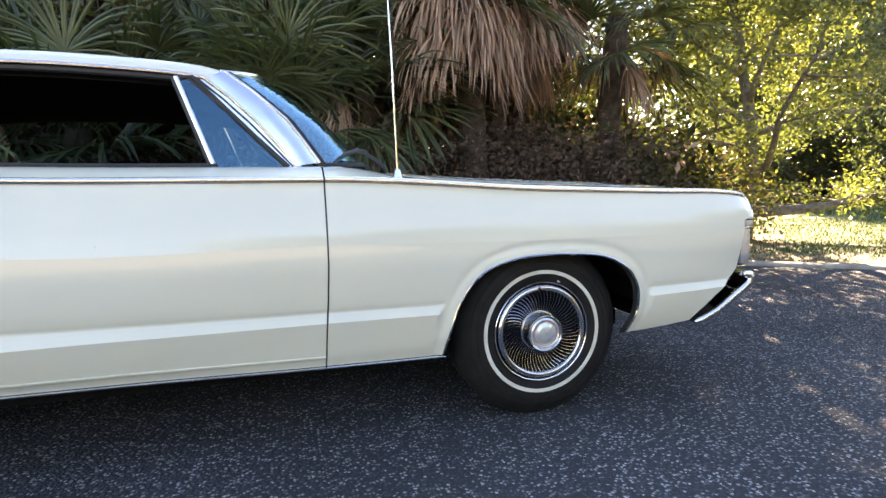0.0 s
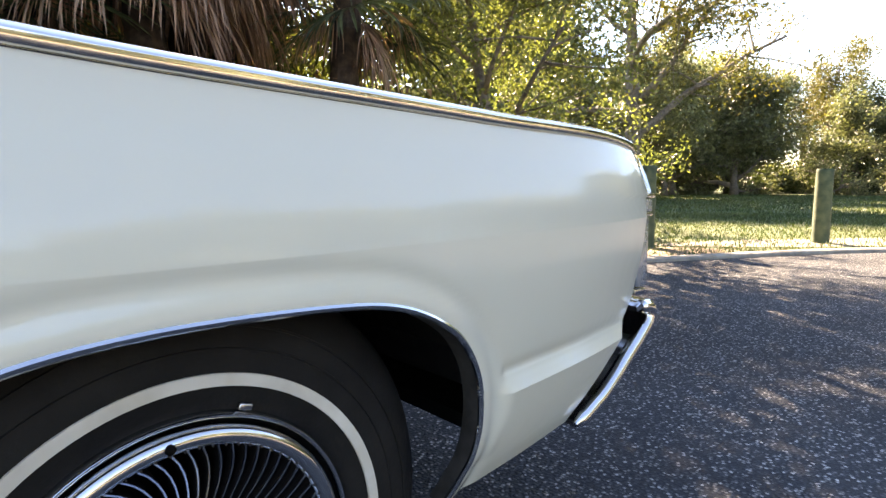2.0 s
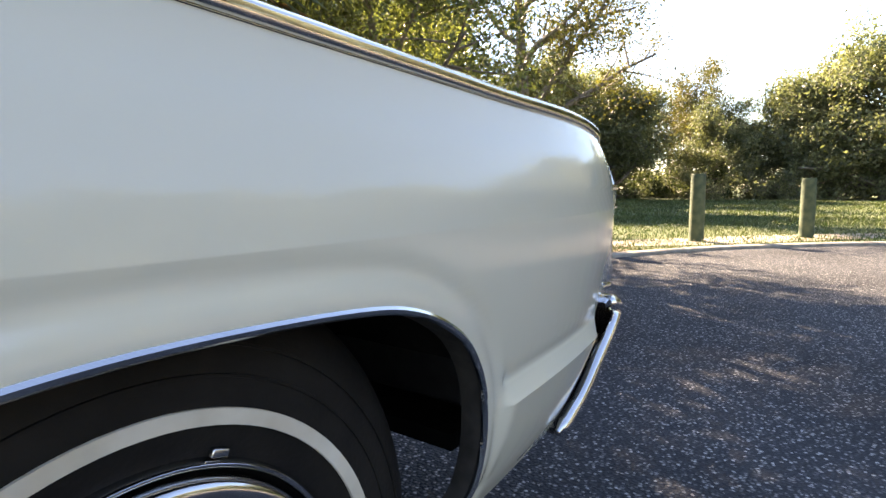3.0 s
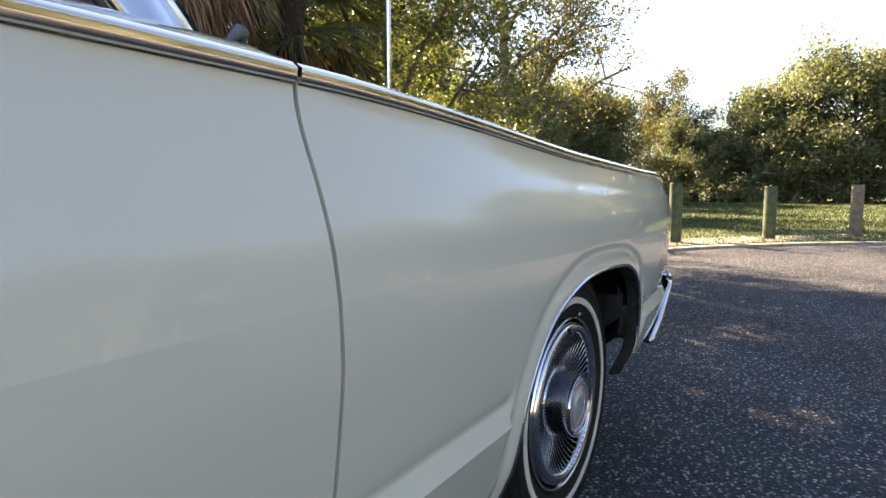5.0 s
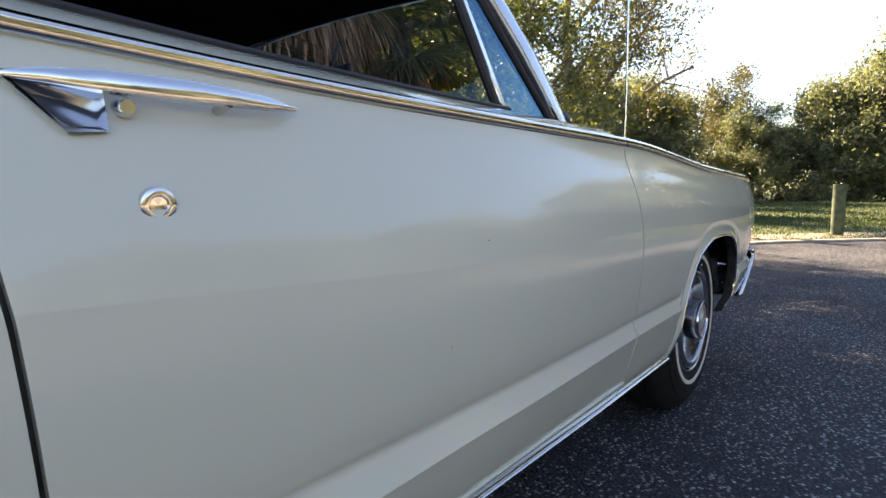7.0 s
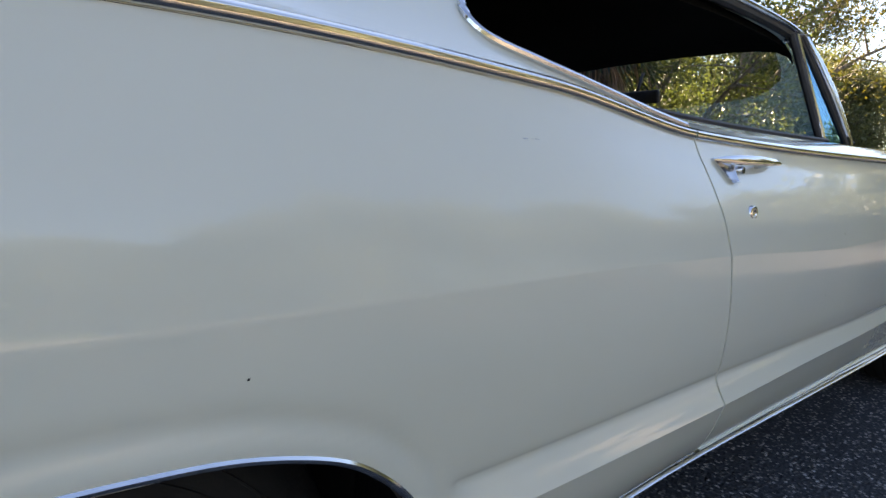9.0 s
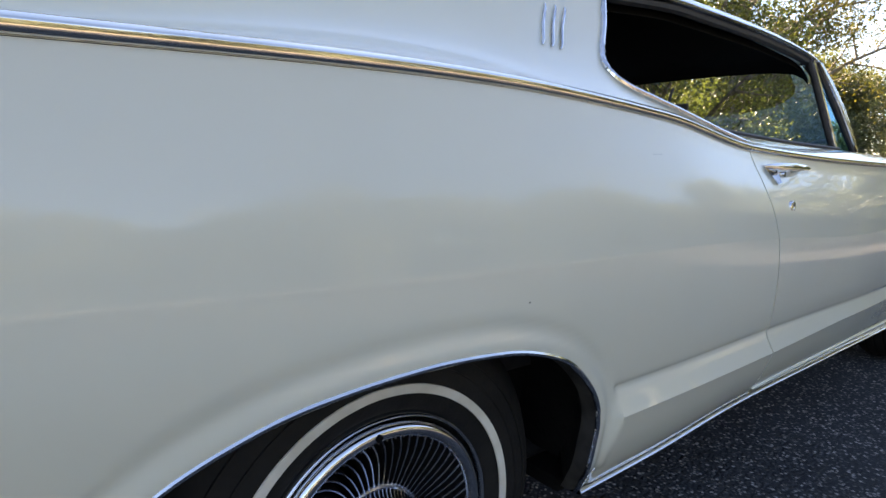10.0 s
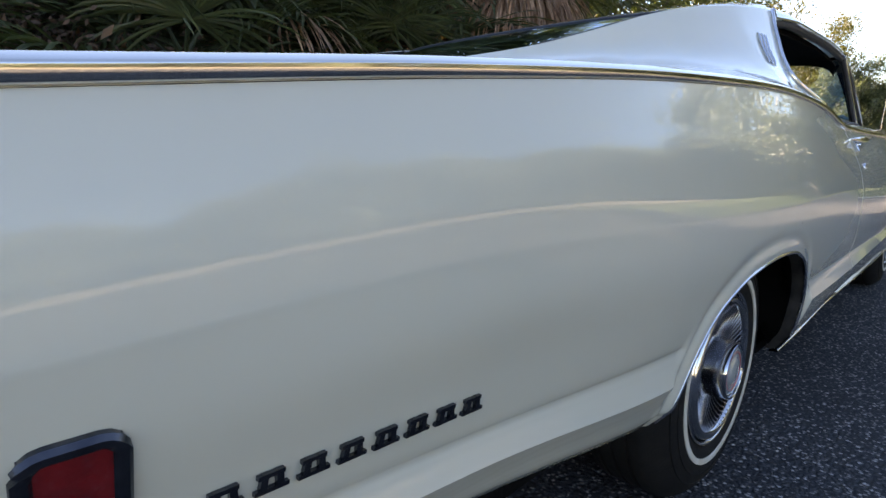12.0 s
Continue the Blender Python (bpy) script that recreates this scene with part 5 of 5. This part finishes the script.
def leaf_quads(centres, spread, count, size, seed, squash=1.0):
    """Small leaves scattered round the twig ends."""
    g = np.random.default_rng(seed)
    c = np.asarray([tuple(v) for v in centres])
    k = g.integers(0, len(c), count)
    off = g.normal(0, 1, (count, 3)) * spread * np.array([1, 1, squash])
    p = c[k] + off
    n = g.normal(0, 1, (count, 3)) + np.array([0, 0, .5])
    n /= np.linalg.norm(n, axis=1)[:, None]
    t = np.cross(n, g.normal(0, 1, (count, 3)))
    t /= np.linalg.norm(t, axis=1)[:, None]
    b = np.cross(n, t)
    s = (size * g.uniform(.6, 1.4, count))[:, None]
    return np.stack([p - t * s, p + b * s * .42, p + t * s, p - b * s * .42], 1)


def tree(name, at, height, trunk_r, spread, seed, material, leaves, leaf, label, low=.25, limbs=9, group="", lean=(0, 0), tips=6, cloud=.45, category="tree"):
    r = random.Random(seed)
    ob = thing(name, at, label, category, group)
    trunk, v = limb_path(Vector((0, 0, -.15)), Vector((lean[0], lean[1], 1)), height * .8, r, 7, -.3, .13)
    rad = [trunk_r * (1 - .8 * k / 7) for k in range(8)]
    rad[0] *= 1.35
    part("trunk", mesh_of("trunk", *tube(trunk, rad, 10), M_BARK), ob, "", Matrix.Identity(4))
    ends, pieces = [], []
    for k in range(limbs):
        t = low + (1 - low) * (k / max(1, limbs - 1)) * .97
        i = min(int(t * 7), 6)
        s = trunk[i].lerp(trunk[i + 1], t * 7 - i)
        a = 2.4 * k + r.uniform(-.5, .5)
        L = spread * (1.1 - .55 * t) * r.uniform(.75, 1.15)
        P, d = limb_path(s, Vector((math.cos(a), math.sin(a), .25 + .7 * t)), L, r, 5, .12)
        part("limb", mesh_of("limb", *tube(P, [rad[i] * .55 * (1 - .75 * q / 5) for q in range(6)], 6), M_BARK), ob, "", Matrix.Identity(4))
        for j in range(tips):
            q = r.uniform(.3, 1) * 5
            qi = min(int(q), 4)
            b = P[qi].lerp(P[qi + 1], q - qi)
            T, _ = limb_path(b, Vector((r.uniform(-1, 1), r.uniform(-1, 1), r.uniform(-.4, .8))), L * r.uniform(.25, .5), r, 3, .1)
            pieces.append(tube(T, [rad[i] * .14, rad[i] * .1, rad[i] * .06, rad[i] * .03], 4, cap=False))
            ends += T[1:]
    tagged(part("twig", mesh_of("twig", *joined(*pieces), M_BARK), ob, "", Matrix.Identity(4)), kind="stuff")
    part("crown", quads_mesh("crown", leaf_quads(ends, cloud, leaves, leaf, seed), material), ob, "", Matrix.Identity(4))
    return ob


oak = tree("oak", (5.9, 5.2, 0), 5.8, .13, 2.7, 3, M_LEAF, 50000, .036, "small live oak with yellow-green backlit leaves hanging low", low=.12, limbs=18, tips=9, cloud=.14, lean=(.12, -.08))
tree("oak", (4.4, 6.6, 0), 6.5, .14, 2.6, 8, M_LEAF, 18000, .042, "slender live oak with bright backlit leaves", low=.15, limbs=14, tips=9, cloud=.26)
tree("oak", (16.0, 8.4, 0), 11.5, .30, 5.4, 12, M_LEAF3, 30000, .062, "tall thin-crowned oak with pale forked trunk", low=.24, limbs=14, tips=9, cloud=.26, lean=(.04, 0))
FAR = "far trees"
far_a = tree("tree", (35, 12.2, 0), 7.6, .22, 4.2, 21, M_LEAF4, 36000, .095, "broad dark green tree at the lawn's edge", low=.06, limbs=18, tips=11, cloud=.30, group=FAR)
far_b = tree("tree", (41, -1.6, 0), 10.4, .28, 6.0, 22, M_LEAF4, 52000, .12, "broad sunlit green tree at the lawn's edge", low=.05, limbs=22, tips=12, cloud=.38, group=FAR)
far_c = tree("tree", (42.6, 9.3, 0), 10.2, .20, 3.6, 23, M_LEAF3, 14000, .085, "thin pale tree with sparse brownish leaves", low=.30, limbs=14, tips=9, cloud=.32, group=FAR)
back_a = tree("tree", (-12, 10.5, 0), 7.6, .22, 4.6, 24, M_LEAF2, 9000, .17, "dark leafy tree behind the palms", low=.06, limbs=14, tips=8, cloud=.55, group="woodland trees")
back_b = tree("tree", (-36, -49, 0), 9.0, .22, 5.4, 25, M_LEAF5, 24000, .15, "sunlit leafy tree across the asphalt", low=.05, limbs=18, tips=12, cloud=.48, group="trees across the asphalt")
SPOTS = ((far_a, ((26, 13, .95, 40), (20, 19, 1.4, 200), (40.5, 7.6, .82, 90), (46, -9, 1.3, 130), (33, 15, 1.05, 10), (22, 17, 1.3, 310), (42.5, 5.2, .7, 250), (42, 3.2, .95, 60), (41.5, 1.2, 1.1, 165))),
         (far_b, ((23, 16, .65, 100), (38, 15, .8, 250), (45, -6.0, 1.0, 300), (38, -15, 1.0, 10), (18.0, 15.0, .64, 170), (36, -23, 1.0, 80))),
         (far_c, ((31, 14.5, .8, 80), (37, 13.4, .85, 160), (44, -9.5, 1.1, 20), (46, 12, .9, 200))),
         (back_a, ((-7.5, 11, .95, 77), (-3.2, 10.8, 1.15, 150), (.8, 11.2, 1.25, 210), (-17, 9, 1.1, 40), (-24, 12, 1.1, 0), (-38, 4, 1.3, 80), (-30, 10, 1.2, 140))),
         (back_b, ((-27, -47, 1.0, 60), (-19, -50, 1.35, 120), (-11, -47, 1.05, 180), (-4, -49, 1.4, 220), (4, -46, 1.2, 260), (11, -43, 1.6, 300), (18, -38, 1.75, 340), (-15, -54, 1.6, 15), (26, -31, 1.7, 90), (33, -24, 1.6, 150),
                   (0, -54, 1.7, 33), (40, -14, 1.6, 200), (-48, -44, 1.3, 30), (-46, -10, 1.1, 70))))
for src, spots in SPOTS:
    for x, y, k, turn in spots:
        copy_thing(src, pose(x, y, 0, 0, 0, turn)).scale = (k, k, k)


def thicket(name, boxes, count, size, material, label, seed):
    """Undergrowth: loose leaves and twigs in low heaps."""
    g = np.random.default_rng(seed)
    c = []
    for x0, x1, y0, y1, z1, n in boxes:
        for _ in range(n):
            c.append((g.uniform(x0, x1), g.uniform(y0, y1), z1 * g.random() ** .8))
    q = leaf_quads(c, .38 if size > .04 else .2, count, size, seed, .8)
    q = q[q[:, :, 2].min(1) > -.02]
    return tagged(new(name, quads_mesh(name, q, material)), label, "undergrowth", kind="stuff")


# dark leaves close the backdrop between the palms
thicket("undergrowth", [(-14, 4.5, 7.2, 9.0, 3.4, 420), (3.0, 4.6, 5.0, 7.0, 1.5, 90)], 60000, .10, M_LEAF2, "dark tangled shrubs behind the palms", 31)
thicket("undergrowth", [(3.0, 5.3, 4.3, 6.2, 1.2, 150)], 26000, .035, M_LEAF3, "brownish low shrubs under the oak", 32)
thicket("undergrowth", [(-10, 4.6, 4.7, 6.8, 1.5, 420)], 36000, .06, M_DEAD, "brown dead leaves and vines under the palms", 33)
# shade at the palms' foot, painted into a heap of dark thatch
thicket("undergrowth", [(-6, 4.2, 3.95, 4.9, 1.4, 480)], 75000, .03, M_SHADEWOOD, "thatch and vines at the foot of the palms, shade in their colour", 36)
thicket("hedge", [(26, 48, 15, 22, 2.4, 170), (43, 50, -10, 4, 2.0, 120), (40, 46, 7, 14, 1.6, 110), (36, 46, -26, -9, 2.4, 160), (14, 26, 17, 22, 2.6, 140)], 60000, .17, M_LEAF2, "dark shrubs along the far edge of the lawn", 34)
thicket("hedge", [(-60, 30, -58, -52, 3.5, 700), (20, 46, -48, -38, 3.5, 250)], 60000, .26, M_LEAF5, "shrubs along the far side of the asphalt", 35)
